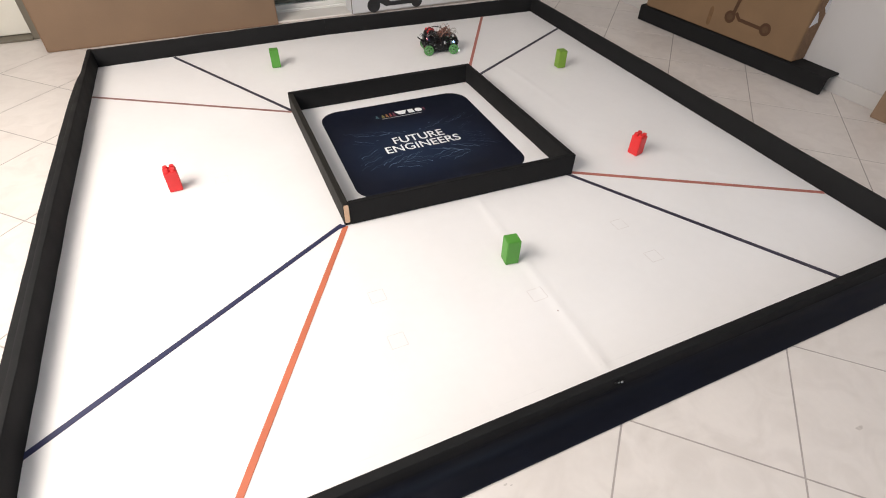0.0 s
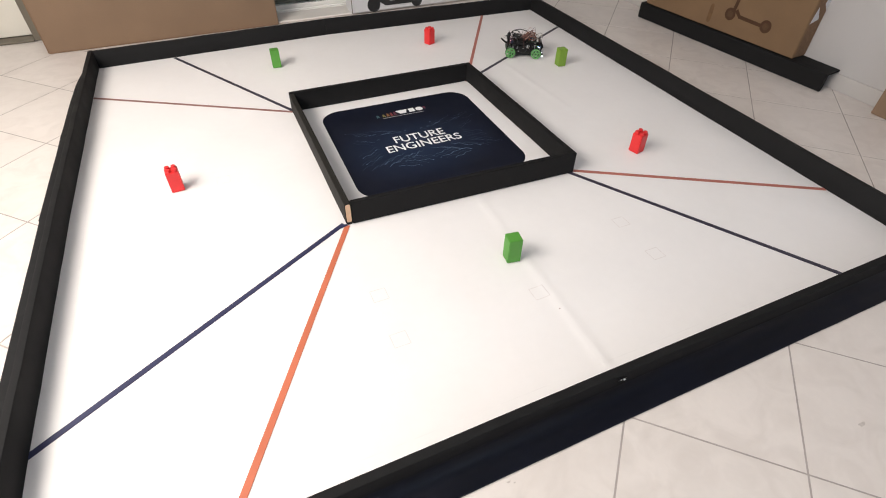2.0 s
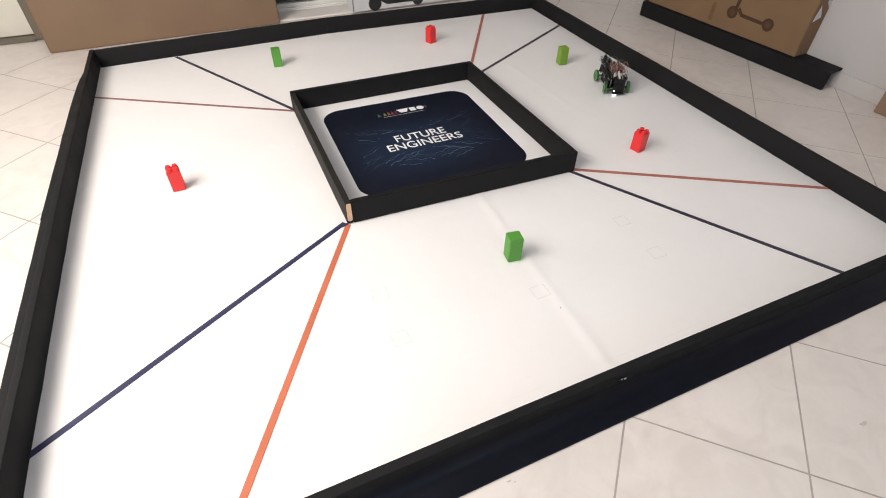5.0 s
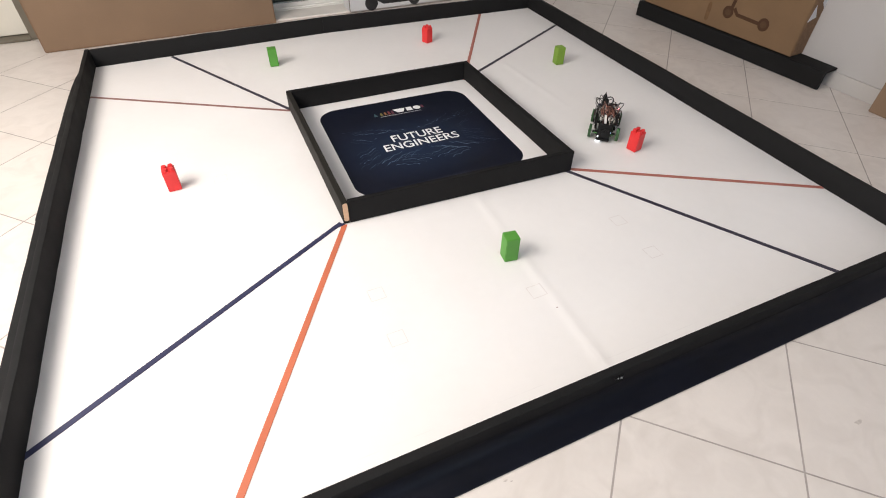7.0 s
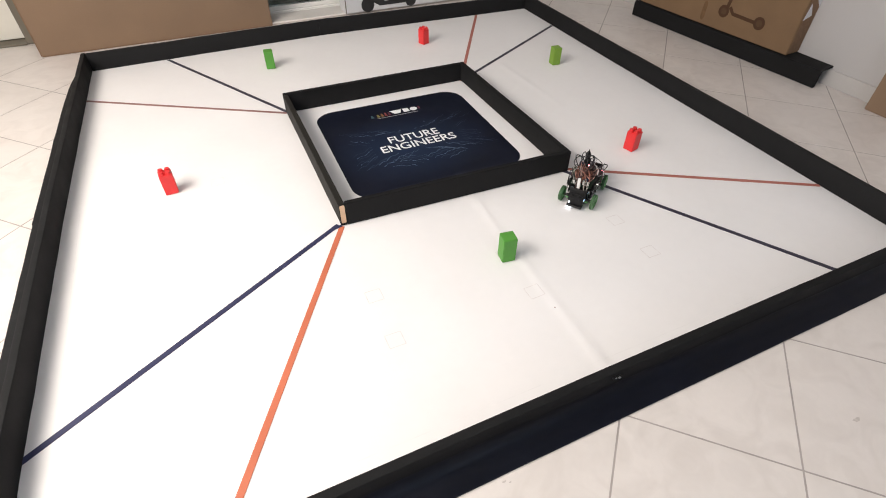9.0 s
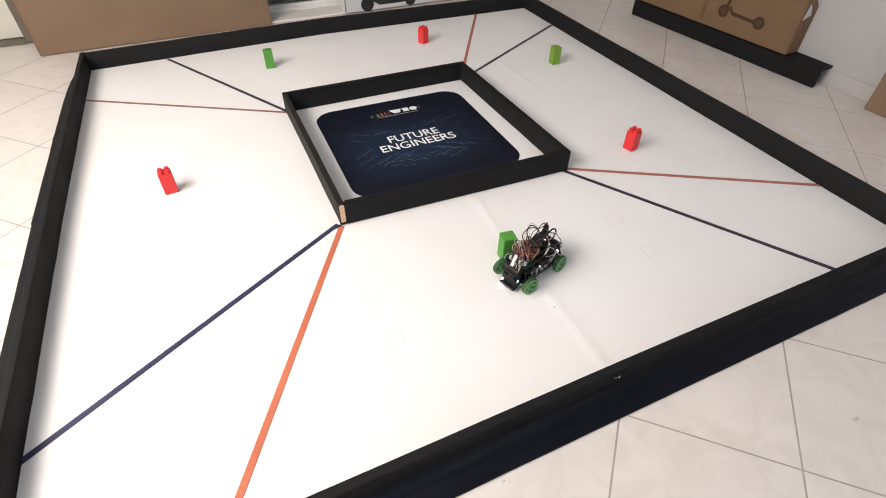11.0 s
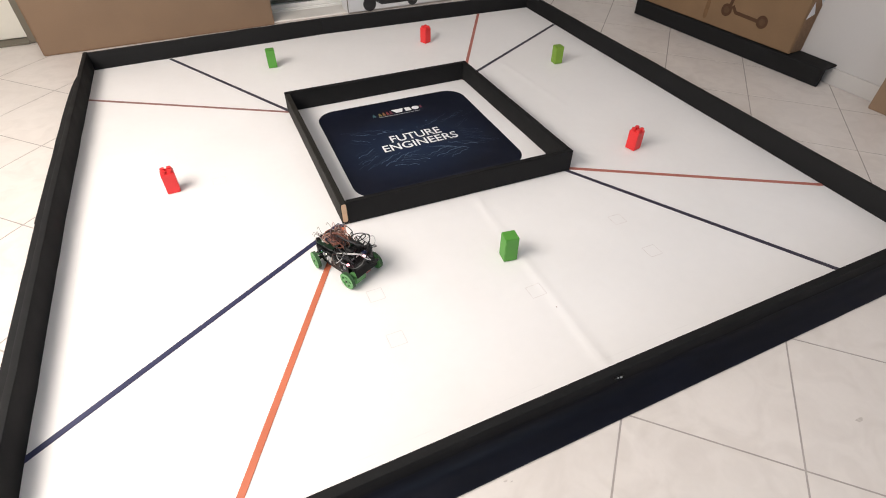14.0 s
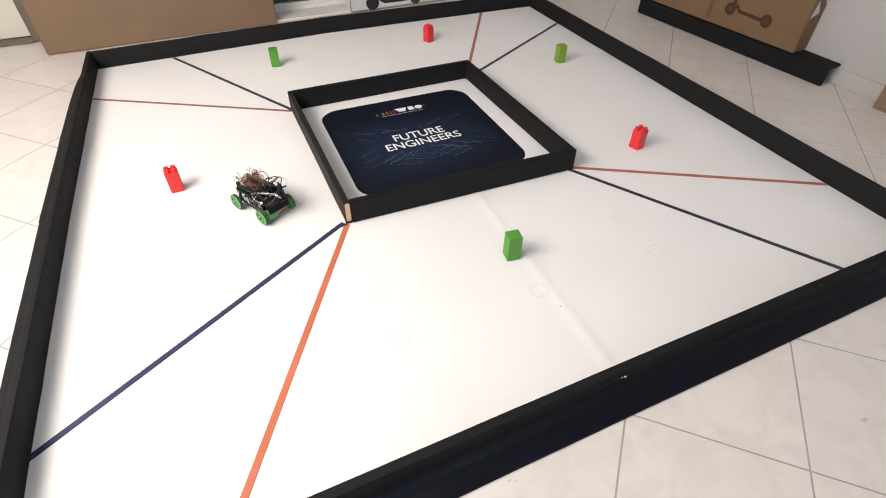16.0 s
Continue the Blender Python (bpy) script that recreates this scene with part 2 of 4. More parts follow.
def extrude_profile(profile, a, b, waver=0.0, pieces=14, seed=1, wide=(1.0, 1.0, 1)):
    """A profile (across, up) drawn along the ground from a to b; across is to the left of the way."""
    bm = bmesh.new()
    a, b = Vector(a), Vector(b)
    d = (b - a).normalized()
    n = Vector((-d.y, d.x))
    rows = []
    for i in range(pieces + 1):
        c = a.lerp(b, i / pieces)
        w = waver * noise.noise(Vector((i * 0.7, seed * 3.1, 0))) * min(1, 4 * i / pieces, 4 * (pieces - i) / pieces)
        g = wide[0] + (wide[1] - wide[0]) * (i / pieces) ** wide[2]
        rows.append([bm.verts.new((c.x + n.x * (u * (g if u > 0.04 else 1) + w), c.y + n.y * (u * (g if u > 0.04 else 1) + w), z + 0.5 * w * (z > 0.02))) for u, z in profile])
    m = len(profile)
    for p, q in zip(rows, rows[1:]):
        for k in range(m):
            bm.faces.new((p[k], p[(k + 1) % m], q[(k + 1) % m], q[k]))
    bm.faces.new(rows[0][::-1])
    bm.faces.new(rows[-1])
    return bm


# ---- room ----
LEFT, BACK, FAR = -2.9, -5.2, 2.2
WALL_A, WALL_B = (2.595, -5.4), (2.345, 2.4)  # foot of the wall with the boxes


def structure(name, bm, mat, label, category):
    return tagged(part(name, bm, mat), label, category, kind="structure")


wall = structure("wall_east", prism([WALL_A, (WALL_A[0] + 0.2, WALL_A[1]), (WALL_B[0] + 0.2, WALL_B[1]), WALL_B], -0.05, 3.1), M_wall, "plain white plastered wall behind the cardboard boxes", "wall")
for k in range(16):
    y0 = BACK + 0.02 + k * 0.45
    x0 = WALL_A[0] + (WALL_B[0] - WALL_A[0]) * (y0 - WALL_A[1]) / (WALL_B[1] - WALL_A[1])
    piece = part("skirting_tile", box(-0.011, -0.001, 0.002, 0.447, -0.003, 0.085, 0.002), M_skirt, wall, at=pose(x0, y0, 0, 0, 0, 1.81))

wb = box(LEFT - 0.2, LEFT, BACK - 0.2, -2.72, -0.05, 3.1)
box(LEFT - 0.2, LEFT, 0.3, FAR + 0.25, -0.05, 3.1, bm=wb)
box(LEFT - 0.2, LEFT, -2.72, 0.3, -0.05, 1.2, bm=wb)
box(LEFT - 0.2, LEFT, -2.72, 0.3, 3.04, 3.1, bm=wb)
structure("wall_west", wb, M_bounce, "plain bluish-white plastered wall with a window opening", "wall")
# unseen wall; its opening is assumed, to go with the fill lamp
wb = box(LEFT, -1.75, BACK - 0.2, BACK, -0.05, 3.1)
box(0.95, 2.76, BACK - 0.2, BACK, -0.05, 3.1, bm=wb)
box(-1.75, 0.95, BACK - 0.2, BACK, -0.05, 0.95, bm=wb)
box(-1.75, 0.95, BACK - 0.2, BACK, 2.55, 3.1, bm=wb)
structure("wall_south", wb, M_bounce, "plain bluish-white plastered wall with a window opening", "wall")
wb = box(-1.74, -0.62, 2.06, FAR + 0.25, -0.05, 3.1)
box(LEFT, -1.74, 2.06, FAR + 0.25, 2.1, 3.1, bm=wb)
box(LEFT, -2.75, 2.06, FAR + 0.25, -0.05, 2.1, bm=wb)
box(-0.62, 2.3, 2.06, FAR + 0.25, 2.2, 3.1, bm=wb)
box(1.9, 2.3, 2.06, FAR + 0.25, -0.05, 2.2, bm=wb)
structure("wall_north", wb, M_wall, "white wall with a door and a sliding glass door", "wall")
structure("ceiling", box(LEFT - 0.2, 2.8, BACK - 0.2, FAR + 0.25, 3.1, 3.25), M_bounce, "plain bluish-white ceiling", "ceiling")

# door, jamb in shade and dark sill at the far left of the room
door = thing("door_1", pose(0, 0, 0), "cream painted door closed above a dark sill", "door", kind="structure")
part("door_leaf", box(-2.72, -1.842, 2.195, 2.235, 0.014, 2.08, 0.004), M_door, door)
part("door_jamb", box(-1.839, -1.742, 2.11, 2.3, 0.0, 2.098, 0.003), M_recess, door, "grey door jamb")
part("door_jamb", box(-2.748, -2.724, 2.11, 2.3, 0.0, 2.098, 0.003), M_recess, door, "grey door jamb")
part("door_sill", box(-2.72, -1.841, 2.10, 2.3, -0.002, 0.010, 0.002), M_recess, door, "dark grey door sill")

# sliding glass door with its shutter down
slide = thing("window_1", pose(0, 0, 0), "white framed sliding glass door behind the boxes", "sliding door", kind="structure")
part("threshold", box(-0.60, 1.88, 1.875, 2.058, -0.002, 0.012, 0.003), M_marble, slide, "pale stone threshold")
part("window_rail", box(-0.60, 1.88, 2.06, 2.20, -0.002, 0.014, 0.003), M_pvc, slide)
part("window_rail", box(-0.60, 1.88, 2.075, 2.095, 0.0145, 0.024, 0.002), M_pvc, slide)
for x0, x1, y in ((-0.6, 0.66, 2.115), (0.62, 1.88, 2.155)):
    leaf = part("window_frame", box(x0, x1, y, y + 0.035, 0.015, 0.044, 0.004), M_pvc, slide)
    part("stile", box(x0, x0 + 0.07, y + 0.001, y + 0.034, 0.044, 2.12, 0.004), M_pvc, leaf)
    part("stile", box(x1 - 0.07, x1, y + 0.001, y + 0.034, 0.044, 2.12, 0.004), M_pvc, leaf)
    part("top_rail", box(x0, x1, y, y + 0.035, 2.12, 2.19, 0.004), M_pvc, leaf)
    part("pane", box(x0 + 0.07, x1 - 0.07, y + 0.012, y + 0.02, 0.044, 2.12), M_glass, leaf)
shut = bmesh.new()
for k in range(44):
    box(-0.62, 1.9, 2.31, 2.325, 0.0 + k * 0.05, 0.047 + k * 0.05, bm=shut)
part("shutter", shut, M_shutter, slide, "closed grey-green roller shutter")

# ---- playing field ----
CORNERS = {"fl": (-1.440, 1.477), "fm": (-0.06, 1.530), "fr": (1.519, 1.482), "nr": (1.458, -1.485), "nl": (-1.490, -1.505), "lm": (-1.475, -0.02)}
BOARD, HIGH, FLANGE = 0.027, 0.099, 0.105

# the white printed mat with its folds
FOLDS = (((0.055, -0.52), (0.030, -1.47), 0.0032), ((0.83, 0.62), (0.868, -0.02), 0.0020), ((-0.75, 1.44), (-0.70, 0.62), 0.0012))


def mat_height(x, y):
    z = 0.0
    for (ax, ay), (bx, by), h in FOLDS:
        t = ((x - ax) * (bx - ax) + (y - ay) * (by - ay)) / ((bx - ax) ** 2 + (by - ay) ** 2)
        if -0.1 < t < 1.1:
            px, py = ax + t * (bx - ax), ay + t * (by - ay)
            d2 = (x - px) ** 2 + (y - py) ** 2
            z += h * math.exp(-d2 / 0.00030) * min(1, max(0, min(t + 0.1, 1.1 - t) * 6))
    return z


bm = bmesh.new()
N = 210
grid = []
for j in range(N + 1):
    v = j / N
    row = []
    for i in range(N + 1):
        u = i / N
        x = (1 - v) * (-1.502 + 2.974 * u) + v * (-1.459 + 2.990 * u) - 0.010 * (1 - u) * math.sin(math.pi * v)
        y = (1 - u) * (-1.517 + 3.010 * v) + u * (-1.504 + 2.998 * v)
        y += 0.044 * v * max(0, 1 - abs(2 * u - 1))
        row.append(bm.verts.new((x, y, mat_height(x, y))))
    grid.append(row)
for j in range(N):
    for i in range(N):
        bm.faces.new((grid[j][i], grid[j][i + 1], grid[j + 1][i + 1], grid[j + 1][i]))
mat = tagged(part("playing_mat", bm, M_mat, smooth=True), "white printed vinyl mat with coloured lines and faint folds", "game mat", kind="structure")
Z0, Z1 = 0.0004, 0.0018

T = math.tan(radians(30))
LINES = (
    ("blue_line", M_blue, (-0.508, -0.490), (-1.492, -1.081), 0.019),
    ("orange_line", M_orange, (-0.4965, -0.504), (-0.497 - 0.98 * T, -1.492), 0.020),
    ("orange_line", M_rust, (0.5, -0.5), (1.464, -1.064), 0.018),
    ("blue_line", M_blue_right, (0.5, -0.507), (0.497 + 0.985 * T, -1.489), 0.018),
    ("blue_line", M_blue_far, (0.5, 0.5), (1.505, 0.5 + 1.0 * T), 0.018),
    ("orange_line", M_rust, (0.5, 0.5), (1.108, 1.492), 0.018),
    ("orange_line", M_rust_far, (-0.5, 0.504), (-1.450, 1.060), 0.016),
    ("blue_line", M_blue_far, (-0.493, 0.51), (-1.024, 1.482), 0.018),
)
for name, m, a, b, w in LINES:
    part(name, strip(a, b, w, Z0, Z1), m, mat)
# kink in the worn blue line
part("blue_line", strip((-0.497, -0.500), (-0.545, -0.512), 0.012, Z1, Z1 + 0.0008), M_blue, mat)


def ribbon(a, b, w, bm, n=6, lift=0.0011):
    """A printed stroke that follows the folds of the mat."""
    d = Vector((b[0] - a[0], b[1] - a[1])).normalized() * w / 2
    rows = []
    for i in range(n + 1):
        x, y = a[0] + (b[0] - a[0]) * i / n, a[1] + (b[1] - a[1]) * i / n
        rows.append([bm.verts.new((x + k * -d.y, y + k * d.x, lift + max(mat_height(x + k * -d.y, y + k * d.x), mat_height(x + 0.008, y), mat_height(x - 0.008, y)))) for k in (-1, 1)])
    for p, q in zip(rows, rows[1:]):
        bm.faces.new((p[0], q[0], q[1], p[1]))


def square_mark(x, y, ink):
    bm = bmesh.new()
    for a, b in (((-1, -1), (1, -1)), ((1, -1), (1, 1)), ((1, 1), (-1, 1)), ((-1, 1), (-1, -1))):
        ribbon((x + a[0] * 0.026, y + a[1] * 0.026), (x + b[0] * 0.026, y + b[1] * 0.026), 0.0026, bm)
    part("square_mark", bm, ink, mat)


for x in (-0.5, 0.0, 0.5):
    for y in (-0.9, -1.1):
        square_mark(x, y, M_pencil)
square_mark(-0.9, 0.0, M_ghost)
part("ink_spot", prism([(0.023 + 0.0026 * math.cos(radians(45 * i)), -1.19 + 0.0026 * math.sin(radians(45 * i))) for i in range(8)], 0.0026, 0.0031), M_spot, mat)
outline = rounded(2.84, 2.84, 0.16)
bm = bmesh.new()
for a, b in zip(outline, outline[1:] + outline[:1]):
    if math.dist(a, b) > 0.001:
        ribbon((a[0], a[1]), (b[0], b[1]), 0.003, bm, 2 if math.dist(a, b) < 0.5 else 120, 0.0003)
part("thin_outline", bm, M_edge, mat)

# printed emblem in the middle, laid slightly askew
emblem = thing("centre_print", pose(0.012, 0.014, 0, 0, 0, -0.6), "navy rounded square print with white lettering and circuit traces", "floor print", kind="structure")
part("navy_panel", prism(rounded(0.802, 0.802, 0.10, 10), Z0, Z1), M_navy, emblem)


def lettering(text, x, y, height, width, mat_, parent):
    cu = bpy.data.curves.new("lettering", "FONT")
    cu.body, cu.align_x, cu.align_y = text, "CENTER", "BOTTOM_BASELINE"
    cu.size, cu.offset = 1.0, 0.011
    tmp = bpy.data.objects.new("lettering", cu)
    scene.collection.objects.link(tmp)
    bpy.context.view_layer.update()
    me = bpy.data.meshes.new_from_object(tmp)
    bpy.data.objects.remove(tmp)
    xs = [v.co.x for v in me.vertices]
    ys = [v.co.y for v in me.vertices]
    sx, sy = width / (max(xs) - min(xs)), height / (max(ys) - min(ys))
    mid = (max(xs) + min(xs)) / 2
    for v in me.vertices:
        v.co = ((v.co.x - mid) * sx, (v.co.y - min(ys)) * sy, 0)
    me.materials.append(mat_)
    ob = new("lettering", me)
    ob.parent = parent
    ob.matrix_basis = pose(x, y, Z1 + 0.0012)
    ob["label"] = "bold white capitals " + text.lower()
    return ob


lettering("FUTURE", 0.003, -0.018, 0.060, 0.256, M_white_ink, emblem)
lettering("ENGINEERS", 0.003, -0.088, 0.058, 0.376, M_white_ink, emblem)
ZT = Z1 + 0.0009
M_dull = [material("dull_" + c, rgb, 0.5, vary=0.2, scale=60) for c, rgb in (("teal", (0.05, 0.11, 0.13)), ("ochre", (0.20, 0.17, 0.05)), ("amber", (0.24, 0.11, 0.04)), ("red", (0.22, 0.04, 0.04)), ("maroon", (0.12, 0.025, 0.045)))]
for k, (x, w, h) in enumerate(((-0.126, 0.016, 0.030), (-0.094, 0.015, 0.031), (-0.072, 0.014, 0.036), (-0.052, 0.014, 0.038), (-0.033, 0.014, 0.040))):
    part("coloured_figure", prism([(x - w / 2, 0.252), (x - w * 0.1, 0.252), (x, 0.262), (x + w * 0.1, 0.252), (x + w / 2, 0.252), (x + w * 0.28, 0.252 + h * 0.8), (x, 0.252 + h), (x - w * 0.28, 0.252 + h * 0.8)], Z1 + 0.0002, ZT), M_dull[k], emblem)
part("white_bar", prism([(-0.024, 0.294), (-0.006, 0.258), (0.026, 0.258), (0.040, 0.294)], Z1 + 0.0002, ZT), M_white_ink, emblem)
part("white_bar", prism([(0.046, 0.258), (0.078, 0.258), (0.076, 0.294), (0.046, 0.294)], Z1 + 0.0002, ZT), M_white_ink, emblem)
part("white_bar", prism([(0.104 + 0.020 * math.cos(radians(30 * i)), 0.276 + 0.019 * math.sin(radians(30 * i))) for i in range(12)], Z1 + 0.0002, ZT), M_white_ink, emblem)
part("red_bar", prism([(0.130, 0.264), (0.140, 0.264), (0.140, 0.292), (0.130, 0.292)], Z1 + 0.0002, ZT), M_dull[4], emblem)
part("white_bar", strip((-0.105, 0.240), (0.115, 0.240), 0.003, Z1 + 0.0002, ZT), M_grey, emblem)

rng = random.Random(23)


def trace(points, w, bm):
    for a, b in zip(points, points[1:]):
        strip(a, b, w, Z1 + 0.0002, Z1 + 0.0005, bm)
    x, y = points[-1]
    if rng.random() < 0.2:
        prism([(x + 0.003 * math.cos(radians(60 * i)), y + 0.003 * math.sin(radians(60 * i))) for i in range(6)], Z1 + 0.0002, Z1 + 0.0006, bm)


bright, dim = bmesh.new(), bmesh.new()
# long lines that run in from both sides, bend by steps round the lettering and come out below it
def circuit(x, y, side, legs, w, bm):
    pts = [(x, y)]
    for length, way in legs:
        x, y = x + side * length * math.cos(radians(way)), y + length * math.sin(radians(way))
        pts.append((x, y))
    if all(abs(c) < 0.37 for p in pts for c in p):
        trace(pts, w, bm)


for side in (-1, 1):
    # fan under the lettering
    for k in range(8):
        circuit(side * (0.012 + 0.034 * k + rng.uniform(-0.008, 0.008)), -0.106 - 0.006 * rng.random() - 0.010 * (k % 3), side,
                [(0.014 + 0.012 * rng.random(), -40), (0.014 + 0.020 * rng.random(), -2), (0.034 + 0.030 * rng.random(), -43), (0.016 + 0.022 * rng.random(), 0), (0.020 + 0.022 * rng.random(), -42)],
                rng.choice((0.0010, 0.0014, 0.0018)), bright if k < 4 else dim)
    for k in range(5):
        circuit(side * (0.10 + 0.02 * k), -0.150 - 0.014 * k, -side, [(0.03 + 0.02 * rng.random(), -8), (0.022, -42), (0.03 + 0.02 * rng.random(), 0), (0.02, -45)], rng.choice((0.0010, 0.0016)), dim if k % 2 else bright)
    # level with the lettering
    for k in range(7):
        y = 0.03 - 0.022 * k
        circuit(side * (0.215 + 0.006 * rng.random()), y, side, [(0.008 + 0.012 * rng.random(), 0), (0.030 + 0.026 * rng.random(), 40 if k < 2 else -42), (0.012 + 0.022 * rng.random(), 0), (0.018 + 0.02 * rng.random(), 42 if k < 2 else -42)], rng.choice((0.0010, 0.0014)), dim if side > 0 or k % 3 else bright)
    # over the lettering
    for k in range(9):
        circuit(side * (0.03 + 0.030 * k + 0.01 * rng.random()), 0.066 + 0.014 * (k % 4) + 0.004 * k, side, [(0.02 + 0.03 * rng.random(), 3), (0.016 + 0.014 * rng.random(), 38), (0.03 * rng.random() + 0.01, 0), (0.016 * rng.random() + 0.006, 42)], rng.choice((0.0010, 0.0014, 0.0018)), bright if k % 4 == 1 else dim)
for x, y, w in ((-0.168, 0.088, 0.05), (-0.05, 0.082, 0.012), (0.03, 0.078, 0.012), (0.10, 0.124, 0.009), (-0.20, 0.046, 0.012)):
    strip((x, y), (x + w, y + 0.001), 0.0026, Z1 + 0.0002, Z1 + 0.0006, bright)
part("circuit_traces", bright, M_trace, emblem, "pale blue circuit board traces")
part("circuit_traces", dim, M_trace_dim, emblem, "dim blue circuit board traces")

# border boards: upright board with a flat outer flange
COVE = [(BOARD + 0.001 + (0.046 * (1 - math.cos(radians(a)))), 0.062 - 0.054 * math.sin(radians(a))) for a in range(0, 91, 15)]
PROFILE = [(0, -0.001), (0, HIGH - 0.004), (0.003, HIGH), (BOARD - 0.008, HIGH), (BOARD - 0.002, HIGH - 0.003), (BOARD, HIGH - 0.010)] + COVE + [(FLANGE - 0.004, 0.005), (FLANGE, 0.002), (FLANGE, -0.002)]
FILM_FROM = 7  # side of the profile from which the blue-tinted, glossier film begins


def border(a, b, label, seed, wide=(1.0, 1.0, 1), waver=0.0025, film=True):
    """One length of border; its inner face runs from a to b with the field on the right hand."""
    bm = extrude_profile(PROFILE, a, b, waver, 18, seed, wide)
    for i, f in enumerate(bm.faces):
        f.material_index = 1 if film and i < 18 * len(PROFILE) and FILM_FROM <= i % len(PROFILE) < len(PROFILE) - 1 else 0
    ob = part("border_board", bm, M_black, smooth=True)
    ob.data.materials.append(M_flange)
    ob.data.set_sharp_from_angle(angle=radians(38))
    return tagged(ob, label, "field border", "border of the playing field")


C = CORNERS
border((C["nl"][0], C["nl"][1] - BOARD), (C["lm"][0], C["lm"][1] + 0.003), "matt black border board with a flange on the tiles", 1, (1.02, 1.0, 1), film=False)
border(C["lm"], (C["fl"][0], C["fl"][1] + BOARD), "matt black border board with a flange on the tiles", 2, (1.03, 0.70, 9), film=False)
border((C["fl"][0] + 0.002, C["fl"][1]), (C["fm"][0] - 0.001, C["fm"][1]), "matt black border board in front of a cardboard box", 3)
border(C["fm"], (C["fr"][0], C["fr"][1]), "matt black border board in front of a white carton", 4)
border((C["fr"][0], C["fr"][1] + BOARD), (C["nr"][0], C["nr"][1]), "long matt black border board beside the tiles", 5)
border((C["nr"][0] + BOARD, C["nr"][1]), (0.0101, -1.4920), "black border board with a sheen on its flange", 6, waver=0.0012)
border((0.010, -1.4920), (C["nl"][0], C["nl"][1]), "black border board with a sheen on its flange", 7, waver=0.0012)

# little metal catch on the joint of the near boards
catch = thing("metal_catch", pose(-0.012, -1.5215, 0.080, 90, 0, 0), "small shiny metal catch on the black border", "catch")
part("plate", box(-0.016, 0.016, -0.004, 0.004, -0.001, 0.003, 0.001), M_robot, catch)
part("screw_head", cylinder(0.0036, 0.004, at=(0.006, -0.001, 0.004)), M_metal, catch, smooth=True)
part("screw_head", cylinder(0.0024, 0.003, at=(-0.005, 0.001, 0.0035)), M_metal, catch, smooth=True)

# inner square of four boards
IN = {"nl": (-0.498, -0.503), "nr": (0.528, -0.533), "fr": (0.524, 0.528), "fl": (-0.501, 0.527)}
TH = 0.024
INNER = "boards of the inner square"


def inner_board(a, b, label, mat_=None):
    """Upright board whose outer face runs from a to b; the thickness lies to its left."""
    a, b = Vector(a), Vector(b)
    ln = (b - a).length
    bm = box(0, ln, 0, TH, 0.0015, 0.1005, 0.0025, segments=2)
    bmesh.ops.subdivide_edges(bm, edges=[e for e in bm.edges if e.calc_length() > 0.5], cuts=9)
    for v in bm.verts:
        v.co.y += 0.0014 * noise.noise(Vector((v.co.x * 5, a.x * 7, 0)))
    ob = part("inner_board", bm, mat_ or M_black, at=Matrix.Translation((a.x, a.y, 0)) @ Matrix.Rotation(math.atan2(b.y - a.y, b.x - a.x), 4, "Z"))
    return tagged(ob, label, "field border", INNER)


inner_board((IN["nl"][0] + TH + 0.001, IN["nl"][1] - 0.001), (IN["nr"][0], IN["nr"][1]), "matt black painted board standing on edge")
inner_board((IN["nr"][0], IN["nr"][1] + TH + 0.001), (IN["fr"][0], IN["fr"][1]), "matt black painted board standing on edge")
inner_board((IN["fr"][0] - TH - 0.001, IN["fr"][1]), (IN["fl"][0], IN["fl"][1]), "matt black painted board standing on edge")
lb = inner_board((IN["fl"][0], IN["fl"][1] - TH - 0.001), IN["nl"], "thinly black painted board with a bare pine end", M_worn)
ln = math.dist((IN["fl"][0], IN["fl"][1] - TH - 0.001), IN["nl"])
endp = bmesh.new()
pts = rounded(0.019, 0.082, 0.006, 4)
prism(pts, 0, 0.002, endp)
part("bare_end", endp, M_pine, lb, "unpainted pine end grain", at=pose(ln - 0.0004, TH / 2, 0.056) @ Matrix(((0, 0, 1, 0), (1, 0, 0, 0), (0, 1, 0, 0), (0, 0, 0, 1))))

# ---- coloured pillars ----


def pillar(x, y, turn, mat_, label, studs):
    bm = box(-0.025, 0.025, -0.025, 0.025, 0.0, 0.102 if not studs else 0.092, 0.0022, segments=2)
    p = part("traffic_pillar", bm, mat_, at=pose(x, y, 0.0016, 0, 0, turn))
    tagged(p, label, "pillar", "coloured pillars")
    if studs:
        for sx in (-0.0125, 0.0125):
            for sy in (-0.0125, 0.0125):
                sb = cylinder(0.0106, 0.0115, at=(sx, sy, 0.0972), sides=18, r2=0.0092)
                part("stud", sb, mat_, p)
    return p


pillar(-0.003, -0.914, -8, M_green, "bright green square pillar on the white mat", False)
pillar(-1.080, 0.004, 4, M_red, "bright red studded pillar on the white mat", True)
pillar(-0.468, 1.118, -4, M_green, "bright green square pillar near the far border", False)
pillar(0.529, 1.124, 22, M_red, "bright red studded pillar near the far border", True)
pillar(1.139, 0.497, -4, M_lime, "olive green square pillar standing askew", False)
pillar(0.910, -0.493, 14, M_red, "bright red studded pillar standing askew", True)

# ---- boxes along the walls ----


def carton(name, x, y, z, turn, w, d, h, mat_, label):
    """Box with its front face from (0, 0) along x."""
    t = thing(name, pose(x, y, z, 0, 0, turn), label, "cardboard box")
    part("body", box(0, w, 0, d, 0, h, 0.004, segments=2), mat_, t)
    return t


